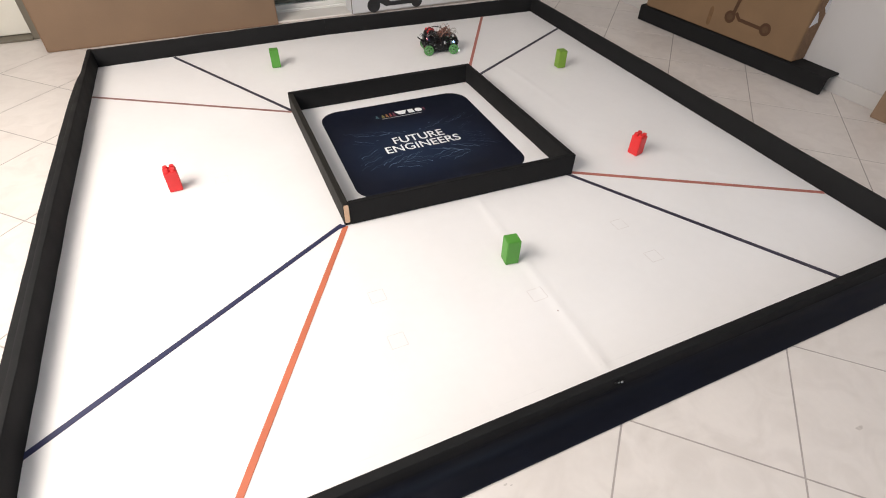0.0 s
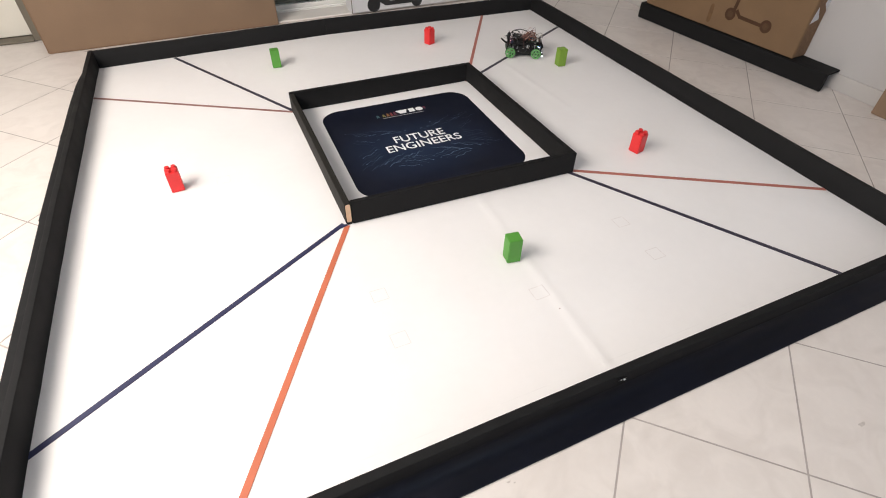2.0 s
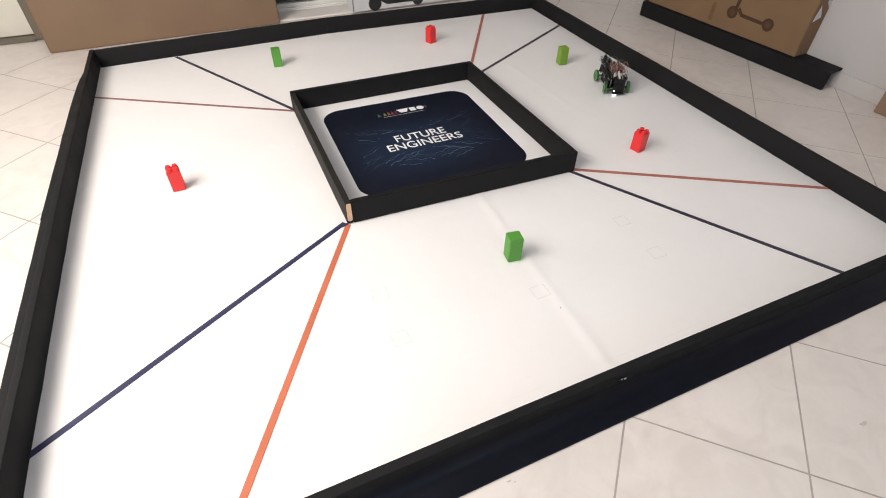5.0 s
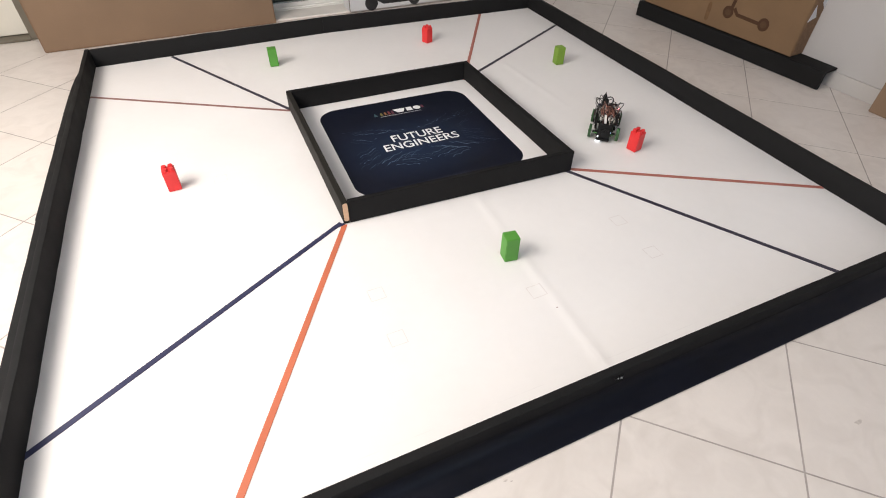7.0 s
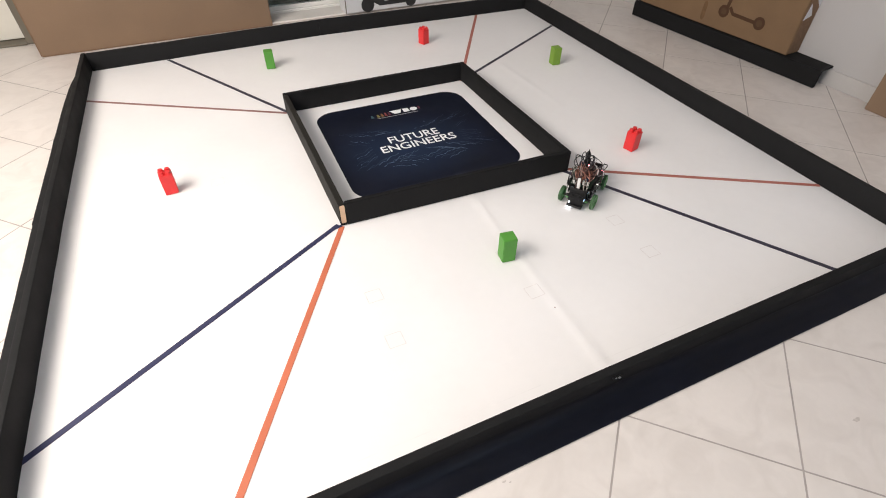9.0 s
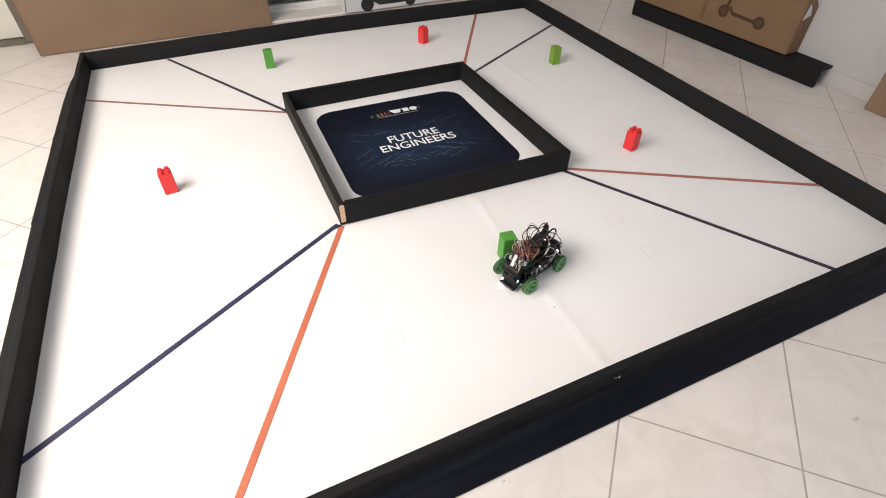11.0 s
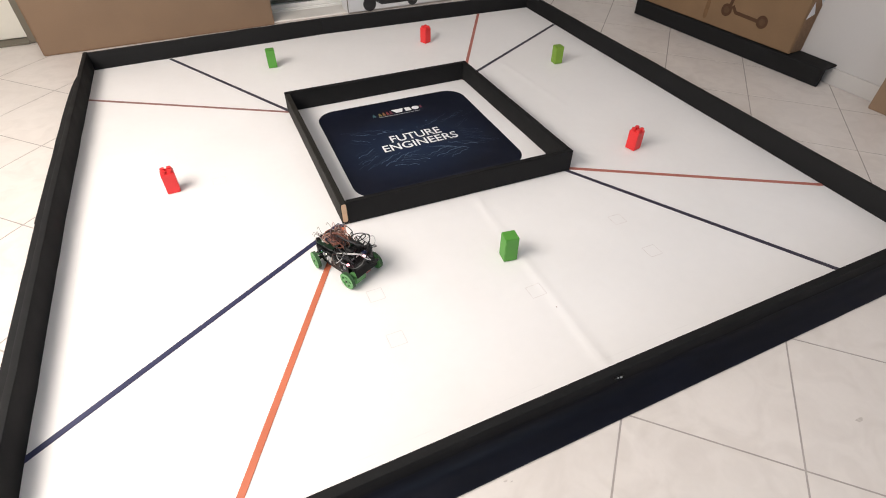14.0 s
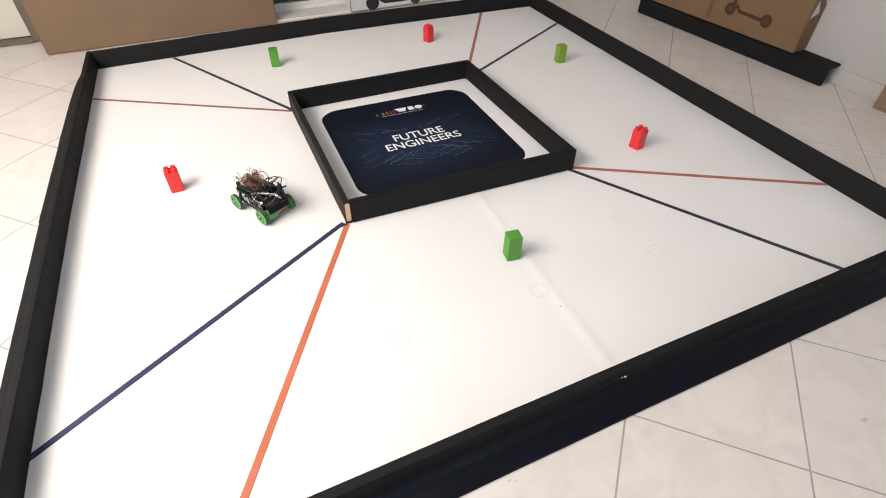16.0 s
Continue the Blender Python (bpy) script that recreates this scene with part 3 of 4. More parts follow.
big = carton("cardboard_box", -1.735, 1.832, -0.003, 0.9, 1.415, 0.15, 0.82, M_card, "large flat brown cardboard box standing by the border")
part("bottom_edge", box(0.006, 1.409, -0.0025, -0.0005, 0.003, 0.009), M_card_edge, big)
part("side_edge", box(0.001, 0.006, -0.002, 0.0, 0.01, 0.81), M_card_edge, big)

white = carton("white_carton", 0.212, 1.845, 0.012, 0.6, 1.22, 0.15, 0.50, M_carton, "white carton printed with a black kick scooter")
# shadow gap at the carton's corner, made as a dark strip
part("corner_gap_shade", box(0.001, 0.006, -0.0022, -0.0002, 0.002, 0.498), M_recess, white, "dark strip for the shaded gap at the carton corner")


def flat_front(points, parent, mat_, name, z=0.0012):
    bm = prism(points, 0.0004, z)
    ob = part(name, bm, mat_, parent)
    ob.matrix_basis = pose(0, 0, 0, 90, 0, 0)
    return ob


def ring(cx, cy, r, n=22):
    return [(cx + r * math.cos(2 * math.pi * i / n), cy + r * math.sin(2 * math.pi * i / n)) for i in range(n)]


flat_front(ring(0.172, 0.044, 0.050), white, M_ink, "printed_wheel")
flat_front(ring(0.515, 0.042, 0.044), white, M_ink, "printed_wheel")
flat_front([(0.200, 0.070), (0.265, 0.030), (0.485, 0.030), (0.535, 0.064), (0.575, 0.072), (0.575, 0.090), (0.505, 0.084), (0.465, 0.060), (0.305, 0.060), (0.245, 0.099), (0.21, 0.10)], white, M_ink, "printed_deck", 0.0016)
flat_front([(0.140, 0.080), (0.180, 0.100), (0.237, 0.45), (0.210, 0.45), (0.160, 0.115)], white, M_ink, "printed_stem", 0.0020)

# spare border length lying along the wall, with a carton on it
ledge = tagged(part("spare_border_board", extrude_profile([(0, -0.002), (0, 0.092), (0.006, 0.098), (0.142, 0.106), (0.143, 0.098), (0.024, 0.089), (0.022, -0.002)], (2.207, 1.055), (2.316, -0.378), 0.002, 14, 9), M_black), "spare black border board lying along the white wall", "field border")

brown = thing("scooter_box", pose(2.222, 1.02, 0.1035, 0, 0, -85.5), "brown cardboard box printed with a scooter outline", "cardboard box")
part("body", box(0, 1.172, 0, 0.130, 0, 0.62, 0.004, segments=2), M_card_dark, brown)
part("flap_edge", box(1.165, 1.1735, 0.012, 0.122, 0.01, 0.60), M_card_edge, brown)
flat_front(ring(0.685, 0.115, 0.037), brown, M_card_print, "printed_wheel")
flat_front(ring(0.940, 0.113, 0.037), brown, M_card_print, "printed_wheel")
for cx, cy in ((0.685, 0.115), (0.940, 0.113)):
    flat_front(ring(cx, cy, 0.020), brown, M_card_hub, "printed_hub", 0.0018)
flat_front([(0.712, 0.140), (0.75, 0.106), (0.92, 0.100), (0.92, 0.120), (0.755, 0.126), (0.728, 0.155)], brown, M_card_print, "printed_deck", 0.0016)
flat_front([(0.690, 0.13), (0.712, 0.13), (0.752, 0.50), (0.732, 0.50)], brown, M_card_print, "printed_stem", 0.0020)
part("damp_stain", prism([(x * 0.5, y * 0.9) for x, y in rounded(0.06, 0.13, 0.028, 4)], 0.0004, 0.0010), M_stain, brown, "darker stain on the cardboard", at=pose(0.545, 0, 0.082, 90, 0, 0))
for tri in (((0.010, 0.195), (0.075, 0.215), (0.030, 0.285)), ((0.075, 0.295), (0.118, 0.250), (0.118, 0.345), (0.082, 0.345))):
    part("torn_label", prism(tri, 1.1738, 1.1746), M_carton, brown, "torn white label", at=Matrix(((0, 0, 1, 0), (1, 0, 0, 0), (0, 1, 0, 0), (0, 0, 0, 1))))

box3 = thing("cardboard_box", pose(2.343, -0.668, -0.003, 0, 0, -88.2), "brown cardboard box beside the white wall", "cardboard box")
part("body", box(0, 0.55, 0, 0.095, 0, 0.34, 0.004, segments=2), M_card, box3)
part("flap_edge", box(0.002, 0.548, -0.002, 0.0, 0.33, 0.336), M_card_edge, box3)

# ---- robot car ----
M_pale = material("pale_ribbon", (0.62, 0.60, 0.58), 0.5, vary=0.08, scale=60)
M_pink = material("salmon_wire", (0.46, 0.25, 0.20), 0.45, vary=0.15, scale=60)
R_WHEEL, BASE, TRACK = 0.031, 0.160, 0.130
robot = thing("robot_car", pose(0.544, 0.994, 0.0018, 0, 0, -11), "small black robot car with green wheels and loose wires", "robot car")


def wheel_mesh(bm):
    """Spoked wheel on the y axis."""
    n, w = 30, 0.0065
    for r0, r1 in ((0.0220, R_WHEEL), (0.0, 0.0108)):
        ring_ = []
        for i in range(n):
            a = 2 * math.pi * i / n
            c, s = math.cos(a), math.sin(a)
            ring_.append([bm.verts.new((r * c, y, r * s)) for r, y in ((max(r0, 0.001), -w), (r1 - 0.001, -w), (r1, -w + 0.001), (r1, w - 0.001), (r1 - 0.001, w), (max(r0, 0.001), w))])
        for i in range(n):
            p, q = ring_[i], ring_[(i + 1) % n]
            for k in range(6):
                bm.faces.new((p[k], p[(k + 1) % 6], q[(k + 1) % 6], q[k]))
    for k in range(5):
        m = Matrix.Rotation(2 * math.pi * k / 5, 4, "Y") @ Matrix.Translation((0.0165, 0, 0)) @ Matrix.Diagonal((0.0175, 0.0105, 0.0112, 1))
        bmesh.ops.create_cube(bm, size=1, matrix=m)
    return bm


wheel_data = mesh_of(wheel_mesh(bmesh.new()), "wheel", M_wheel)
tread = bmesh.new()
for i in range(32):
    a0, a1 = 2 * math.pi * i / 32, 2 * math.pi * (i + 1) / 32
    vs = [tread.verts.new((rr * math.cos(a), y, rr * math.sin(a))) for a in (a0, a1) for rr, y in ((0.0300, -0.0060), (R_WHEEL + 0.0005, -0.0056), (R_WHEEL + 0.0005, 0.0056), (0.0300, 0.0060))]
    for k in range(4):
        tread.faces.new((vs[k], vs[(k + 1) % 4], vs[4 + (k + 1) % 4], vs[4 + k]))
    tread.faces.new(vs[:4][::-1])
    tread.faces.new(vs[4:])
tread_data = mesh_of(tread, "tyre", M_tyre)
WHEELS = []
for front, side in ((1, 1), (1, -1), (-1, 1), (-1, -1)):
    w = new("wheel", wheel_data)
    w["label"] = "green spoked plastic wheel"
    w.parent = robot
    hub = part("hub_cap", cylinder(0.0045, 0.0165, "y", 12), M_robot, w)
    ty = new("tyre", tread_data)
    ty.parent = w
    WHEELS.append((w, front, side))

part("lower_plate", prism([(x + 0.022, y) for x, y in rounded(0.165, 0.078, 0.014, 4)], 0.024, 0.0285), M_robot, robot)
LIFT = 0.012  # the deck stands this much above its spacers' first ring


def deck(name, bm, mat_, label="", smooth=False, parent=None):
    """A part carried by the upper deck."""
    return part(name, bm, mat_, parent or robot, label, smooth, pose(0, 0, LIFT))


up = deck("upper_plate", prism([(x - 0.002, y) for x, y in rounded(0.186, 0.106, 0.016, 4)], 0.068, 0.072), M_robot)
for x in (-0.075, 0.07):
    for y in (-0.034, 0.034):
        part("standoff", cylinder(0.0035, 0.0510, at=(x, y, 0.0542), sides=10), M_metal if x > 0 else M_robot, robot)
part("battery_box", box(-0.038, 0.034, -0.034, 0.034, 0.0285, 0.064, 0.003), M_robot, robot)
for sy in (-1, 1):
    part("side_plate", prism([(-0.062, 0.018), (-0.05, 0.016), (0.045, 0.016), (0.056, 0.030), (0.048, 0.062), (-0.06, 0.066)], -0.0015, 0.0015), M_robot, robot, at=pose(0, sy * 0.041, 0, 90, 0, 0))
    part("bright_screw", cylinder(0.0028, 0.003, "y", 10, at=(0.010, sy * 0.0438, 0.052)), M_white_wire, robot)
    part("bright_screw", cylinder(0.0028, 0.003, "y", 10, at=(-0.030, sy * 0.0438, 0.034)), M_metal, robot)
    part("grey_piece", box(0.030, 0.040, sy * 0.036 - 0.005, sy * 0.036 + 0.005, 0.0285, 0.068, 0.002), M_grey, robot)
    part("servo_tab", box(0.048, 0.062, sy * 0.044 - 0.004, sy * 0.044 + 0.004, 0.038, 0.060, 0.002), M_robot, robot)
part("undertray", prism([(-0.066, 0.012), (-0.05, 0.009), (0.05, 0.009), (0.062, 0.014), (0.062, 0.024), (-0.066, 0.024)], -0.03, 0.03), M_robot, robot, at=pose(0, 0, 0, 90, 0, 0))
for x, y, z, m in ((0.052, 0.046, 0.062, M_grey), (0.012, 0.0455, 0.060, M_white_wire), (-0.048, 0.0455, 0.058, M_grey), (0.030, -0.0455, 0.061, M_white_wire), (-0.040, -0.0455, 0.059, M_grey)):
    part("terminal", box(x - 0.005, x + 0.005, y - 0.0025, y + 0.0025, z - 0.006, z + 0.006, 0.001), m, robot)
for sy in (-1, 1):
    for x0, x1, z1 in ((-0.074, -0.036, 0.080), (-0.030, 0.004, 0.076), (0.010, 0.032, 0.080), (0.038, 0.070, 0.078)):
        part("side_board", box(x0, x1, sy * 0.0500 - 0.001, sy * 0.0500 + 0.001, 0.0835, z1 + 0.012), M_robot, robot)
    part("servo_arm", prism([(0.046, 0.030), (0.058, 0.028), (0.074, 0.050), (0.066, 0.056)], -0.0012, 0.0012), M_robot, robot, at=pose(0, sy * 0.047, 0, 90, 0, 0))
    part("edge_strip", box(-0.060, 0.030, sy * 0.0475 - 0.0012, sy * 0.0475 + 0.0012, 0.0765, 0.0795), M_robot, robot)
pr = random.Random(8)
for k in range(26):
    x, y = pr.uniform(-0.078, 0.088), pr.uniform(-0.036, 0.036)
    a, b, c = pr.uniform(0.002, 0.006), pr.uniform(0.002, 0.005), pr.uniform(0.003, 0.010)
    z = 0.0832 if -0.070 < x < -0.010 and abs(y) < 0.026 else 0.0825 if x > 0.014 and abs(y) < 0.028 else 0.072
    if z == 0.072 and x < 0.012:
        continue
    deck("component", box(x - a, x + a, y - b, y + b, z, z + c, 0.0006), (M_robot, M_white_wire, M_robot, M_grey, M_metal, M_robot, M_pcb)[k % 7])
part("front_bracket", box(0.092, 0.106, -0.030, 0.030, 0.062, 0.070, 0.002), M_robot, robot)
part("front_bracket", box(0.096, 0.105, 0.026, 0.034, 0.030, 0.098, 0.002), M_robot, robot)
part("motor", cylinder(0.0135, 0.062, "x", 18, at=(-0.062, 0, 0.044)), M_grey, robot, smooth=True)
part("rear_axle", cylinder(0.0045, 0.118, "y", 12, at=(-BASE / 2, 0, R_WHEEL)), M_wheel, robot)
part("axle_housing", box(-0.106, -0.067, 0.002, 0.054, 0.013, 0.046, 0.006, segments=2), M_wheel, robot, "green axle housing")
part("axle_housing", box(-0.098, -0.067, -0.030, 0.003, 0.018, 0.040, 0.005, segments=2), M_rust, robot, "dull red gear housing")
part("front_axle", box(0.074, 0.086, -0.054, 0.054, 0.026, 0.035, 0.002), M_robot, robot)
part("steering_bar", box(0.094, 0.099, -0.046, 0.046, 0.029, 0.034, 0.001), M_wheel, robot)

cover = part("gear_cover", cylinder(0.023, 0.004, "y", 28, at=(-0.004, -0.0470, 0.050)), M_robot, robot, "round black gear cover")
part("cover_rim", tube([(-0.004 + 0.023 * math.cos(a), -0.0495, 0.050 + 0.023 * math.sin(a)) for a in (k * math.pi / 10 for k in range(21))], 0.0012, 6, 2), M_wire, cover)
part("cover_screw", cylinder(0.0024, 0.003, "y", 10, at=(-0.002, -0.0502, 0.056)), M_metal, cover)

# sloping front plate with its sensor
nose = part("front_plate", box(-0.003, 0.003, -0.031, 0.031, -0.040, 0.033, 0.002), M_robot, robot, at=pose(0.110, 0, 0.056, 0, -3, 0))
part("sensor_board", box(0.0035, 0.008, -0.025, 0.025, -0.012, 0.014, 0.001), M_robot, nose, "small black sensor board")
for y in (-0.014, 0.014):
    part("sensor_can", cylinder(0.0075, 0.006, "x", 16, at=(0.0105, y, 0.001)), M_robot, nose)
part("light", cylinder(0.0034, 0.006, "x", 12, at=(0.006, -0.024, -0.030)), M_led_strip, nose, "glowing white headlight")
part("light", box(-0.014, -0.005, 0.0245, 0.0315, -0.018, -0.006), M_led_blue, nose, "glowing blue-white diode")
part("bumper", box(0.098, 0.127, -0.031, 0.031, 0.009, 0.018, 0.003), M_robot, robot)
part("headlight", box(0.119, 0.1285, -0.033, -0.010, 0.0045, 0.0088, 0.001), M_led_strip, robot, "glowing white light strip")
part("bumper_arm", box(0.096, 0.110, -0.012, 0.012, 0.017, 0.028, 0.002), M_robot, robot)

# upper deck: computer, boards, connectors
pc = deck("computer", box(-0.066, 0.010, -0.044, 0.040, 0.0725, 0.083, 0.003), M_robot, "black computer in a case")
part("heat_sink", box(-0.055, -0.030, -0.014, 0.012, 0.0812, 0.0885, 0.001), M_robot, pc, "black heat sink")
for y in (-0.022, 0.0, 0.022):
    part("port", box(-0.0690, -0.0665, y - 0.007, y + 0.007, 0.074, 0.0815, 0.001), M_grey, pc)
deck("circuit_board", box(0.016, 0.088, -0.042, 0.042, 0.080, 0.0825), M_pcb, "green circuit board")
deck("circuit_board", box(0.020, 0.066, -0.024, 0.024, 0.094, 0.0965), M_blue_pcb, "small blue circuit board")
# blue board added where the computer has a blue glint
deck("circuit_board", box(-0.084, -0.0695, -0.052, -0.016, 0.0722, 0.086, 0.001), M_blue_pcb, "small dark blue board for the computer's glint")
for x, y, m in ((0.022, -0.018, M_robot), (0.05, -0.018, M_grey), (0.03, 0.017, M_robot), (0.066, 0.012, M_white_wire), (0.070, -0.014, M_white_wire)):
    deck("connector", box(x - 0.006, x + 0.006, y - 0.005, y + 0.005, 0.0826, 0.0935, 0.001), m)
for x in (0.018, 0.076):
    for y in (-0.026, 0.026):
        deck("standoff", cylinder(0.002, 0.0085, at=(x, y, 0.0762), sides=8), M_metal)
# the screw's white dot of light is a faint glow of its material
part("bright_screw", cylinder(0.0021, 0.004, "y", 10, at=(0.028, 0.0540, 0.082)), M_glow_white, robot, "screw with its reflection made as a glow")
part("antenna", cylinder(0.003, 0.022, at=(0.092, 0.030, 0.084), sides=8), M_robot, robot)

# camera mast at the back
mast = part("mast", box(-0.100, -0.093, -0.034, -0.022, 0.066, 0.112, 0.002), M_robot, robot)
bm = cylinder(0.0098, 0.030, at=(-0.098, -0.028, 0.119), sides=16)
cylinder(0.0098, 0.008, at=(-0.098, -0.028, 0.138), sides=16, r2=0.005, bm=bm)
part("camera_body", bm, M_robot, mast, "upright black camera barrel", smooth=True)
part("camera_lens", cylinder(0.005, 0.008, "x", 14, at=(-0.0862, -0.028, 0.124)), M_robot, mast)
part("mast_tip", cylinder(0.0030, 0.010, "z", 10, at=(-0.098, -0.028, 0.147), r2=0.0018), M_robot, mast)
part("post", box(-0.067, -0.057, -0.022, -0.012, 0.083, 0.138, 0.002), M_robot, robot, "upright black post")
part("post_head", box(-0.073, -0.048, -0.027, -0.007, 0.114, 0.131, 0.003), M_robot, robot)
part("post", box(-0.046, -0.038, 0.004, 0.012, 0.083, 0.126, 0.002), M_robot, robot, "upright black post")
part("clamp", box(-0.060, -0.028, -0.004, 0.016, 0.104, 0.114, 0.003), M_robot, robot)
part("strut", box(-0.098, -0.062, -0.029, -0.025, 0.104, 0.108, 0.001), M_robot, robot)
part("tail_plate", box(-0.103, -0.098, -0.040, 0.040, 0.070, 0.100, 0.002), M_robot, robot)
part("rear_plate", box(-0.002, 0.002, -0.046, 0.046, -0.022, 0.020, 0.001), M_robot, robot, at=pose(-0.100, 0, 0.063, 0, 24, 0))
part("tail_loop", tube([(-0.100, -0.026, 0.074), (-0.118, -0.030, 0.082), (-0.136, -0.028, 0.096), (-0.143, -0.019, 0.101), (-0.137, -0.010, 0.096), (-0.120, -0.007, 0.082), (-0.100, -0.010, 0.074)], 0.0030, 8), M_robot, robot, "stiff black cable loop")
part("tail_light", box(-0.085, -0.078, -0.020, -0.012, 0.0842, 0.0905, 0.001), M_led_red, robot, "glowing red tail light")
part("tail_light", box(-0.076, -0.069, 0.0455, 0.0525, 0.0842, 0.0895, 0.001), M_led_red, robot, "glowing red tail light")
# pale folded ribbon cable lying over the tail
leaf = bmesh.new()
spine = curve_points([(-0.012, 0.040, 0.098), (-0.034, 0.034, 0.106), (-0.058, 0.022, 0.108), (-0.076, 0.004, 0.104), (-0.088, -0.014, 0.098)], 5)
rows = []
for k, c in enumerate(spine):
    u = k / (len(spine) - 1)
    w = 0.0024 + 0.0084 * math.sin(math.pi * (1 - u) ** 0.75)
    rows.append([leaf.verts.new((c.x + s * w * 0.6, c.y + s * w * 0.8, c.z + dz)) for s, dz in ((-1, 0), (1, 0), (1, 0.0012), (-1, 0.0012))])
for p, q in zip(rows, rows[1:]):
    for k in range(4):
        leaf.faces.new((p[k], p[(k + 1) % 4], q[(k + 1) % 4], q[k]))
leaf.faces.new(rows[0])
leaf.faces.new(rows[-1][::-1])
part("ribbon_cable", leaf, M_pale, robot, "pale ribbon cable")
part("ribbon_cable", box(-0.0006, 0.0006, -0.0055, 0.0055, -0.020, 0.020), M_pale, robot, "pale ribbon cable", at=pose(0.092, -0.006, 0.106, 0, -38, 12))
part("cable_ring", tube([(-0.031 + 0.030 * math.cos(a), -0.040 + 0.026 * math.sin(a), 0.126 - 0.010 * math.cos(a)) for a in (k * math.pi / 8 for k in range(17))], 0.0019, 8, 2), M_wire, robot, "black cable ring")
# grey plates stand in for gaps through which the shaded mat shows
for x0, x1, z0, z1 in ((0.047, 0.056, 0.046, 0.064), (0.020, 0.034, 0.034, 0.064)):
    part("grey_piece", prism([(x0, z1), (x0 + 0.003, z0), (x1 - 0.002, z0 + 0.004), (x1, z1)], -0.0465, -0.0450), M_grey, robot, at=pose(0, 0, 0, 90, 0, 0))

wr = random.Random(5)


def wire(points, r, m, label=""):
    part("wire", tube(points, r, 6, 6), m, robot, label)


# orange and brown jumper wires heaped over the front boards
for k in range(22):
    x0, y0 = wr.uniform(0.042, 0.074), wr.uniform(-0.025, 0.025)
    x1, y1 = wr.uniform(-0.010, 0.032), wr.uniform(-0.025, 0.025)
    top = wr.uniform(0.112, 0.148)
    out = wr.uniform(-0.008, 0.014)
    wire([(x0, y0, 0.094), (x0 + out, y0 * 1.2, 0.4 * 0.094 + 0.6 * top), ((x0 + x1) / 2 + out, (y0 + y1) / 2 + wr.uniform(-0.018, 0.018), top), (x1 + out * 0.5, y1 * 1.2, 0.5 * (0.096 + top)), (x1, y1, 0.092)],
         wr.choice((0.0014, 0.0018, 0.0023)), (M_copper, M_brown, M_copper, M_copper, M_brown, M_pink)[k % 6])
# coils lying in the heap
for k in range(7):
    cx, cy, cz = 0.010 + 0.007 * k, wr.uniform(-0.016, 0.016), 0.106 + 0.005 * (k % 4)
    ra, rb, tip = wr.uniform(0.016, 0.023), wr.uniform(0.013, 0.019), wr.uniform(-0.35, 0.35)
    wire([(cx + ra * math.cos(a), cy + rb * math.sin(a), cz + tip * ra * math.cos(a + k)) for a in (j * math.pi / 5 for j in range(10))], wr.choice((0.0018, 0.0024)), (M_copper, M_brown, M_copper, M_brown)[k % 4])
# thin pale wires standing up over the heap
for k in range(9):
    x0, y0 = wr.uniform(0.010, 0.070), wr.uniform(-0.034, 0.034)
    wire([(x0, y0, 0.100), (x0 + wr.uniform(-0.008, 0.012), y0 * 1.3, 0.126), (x0 - wr.uniform(0.004, 0.024), y0 + wr.uniform(-0.02, 0.02), wr.uniform(0.140, 0.162)), (x0 - wr.uniform(0.026, 0.056), y0 * 0.4, 0.104)],
         0.0009, (M_white_wire, M_pink, M_brown)[k % 3])
# wide loops on both sides of the mast
wire([(-0.060, 0.020, 0.090), (-0.074, 0.042, 0.112), (-0.060, 0.062, 0.126), (-0.036, 0.060, 0.120), (-0.024, 0.036, 0.094)], 0.0020, M_wire)
wire([(-0.060, -0.020, 0.090), (-0.078, -0.044, 0.118), (-0.062, -0.066, 0.134), (-0.034, -0.060, 0.124), (-0.024, -0.034, 0.094)], 0.0021, M_wire)
wire([(-0.096, -0.028, 0.140), (-0.070, -0.030, 0.142), (-0.034, -0.036, 0.136), (-0.010, -0.030, 0.096)], 0.0016, M_wire)
wire([(-0.070, -0.024, 0.096), (-0.090, -0.060, 0.116), (-0.070, -0.076, 0.130), (-0.044, -0.056, 0.110), (-0.040, -0.034, 0.092)], 0.0011, M_grey)
# lead from the pale ribbon looping out behind the tail
wire([(-0.072, 0.008, 0.106), (-0.096, 0.010, 0.116), (-0.122, 0.004, 0.110), (-0.126, -0.006, 0.102), (-0.104, -0.012, 0.098), (-0.088, -0.014, 0.098)], 0.0014, M_grey)
# dark wires across the low rear deck
for k in range(4):
    y0, y1 = wr.uniform(-0.030, 0.030), wr.uniform(-0.034, 0.034)
    wire([(wr.uniform(0.010, 0.040), y0, 0.100), (0.004, y0 * 1.2, wr.uniform(0.110, 0.122)), (-0.030, (y0 + y1) * 0.6, wr.uniform(0.102, 0.116)), (-0.066, y1 * 1.1, wr.uniform(0.096, 0.106)), (-0.084, y1, 0.088)], wr.choice((0.0013, 0.0018)), (M_wire, M_brown, M_wire)[k % 3])
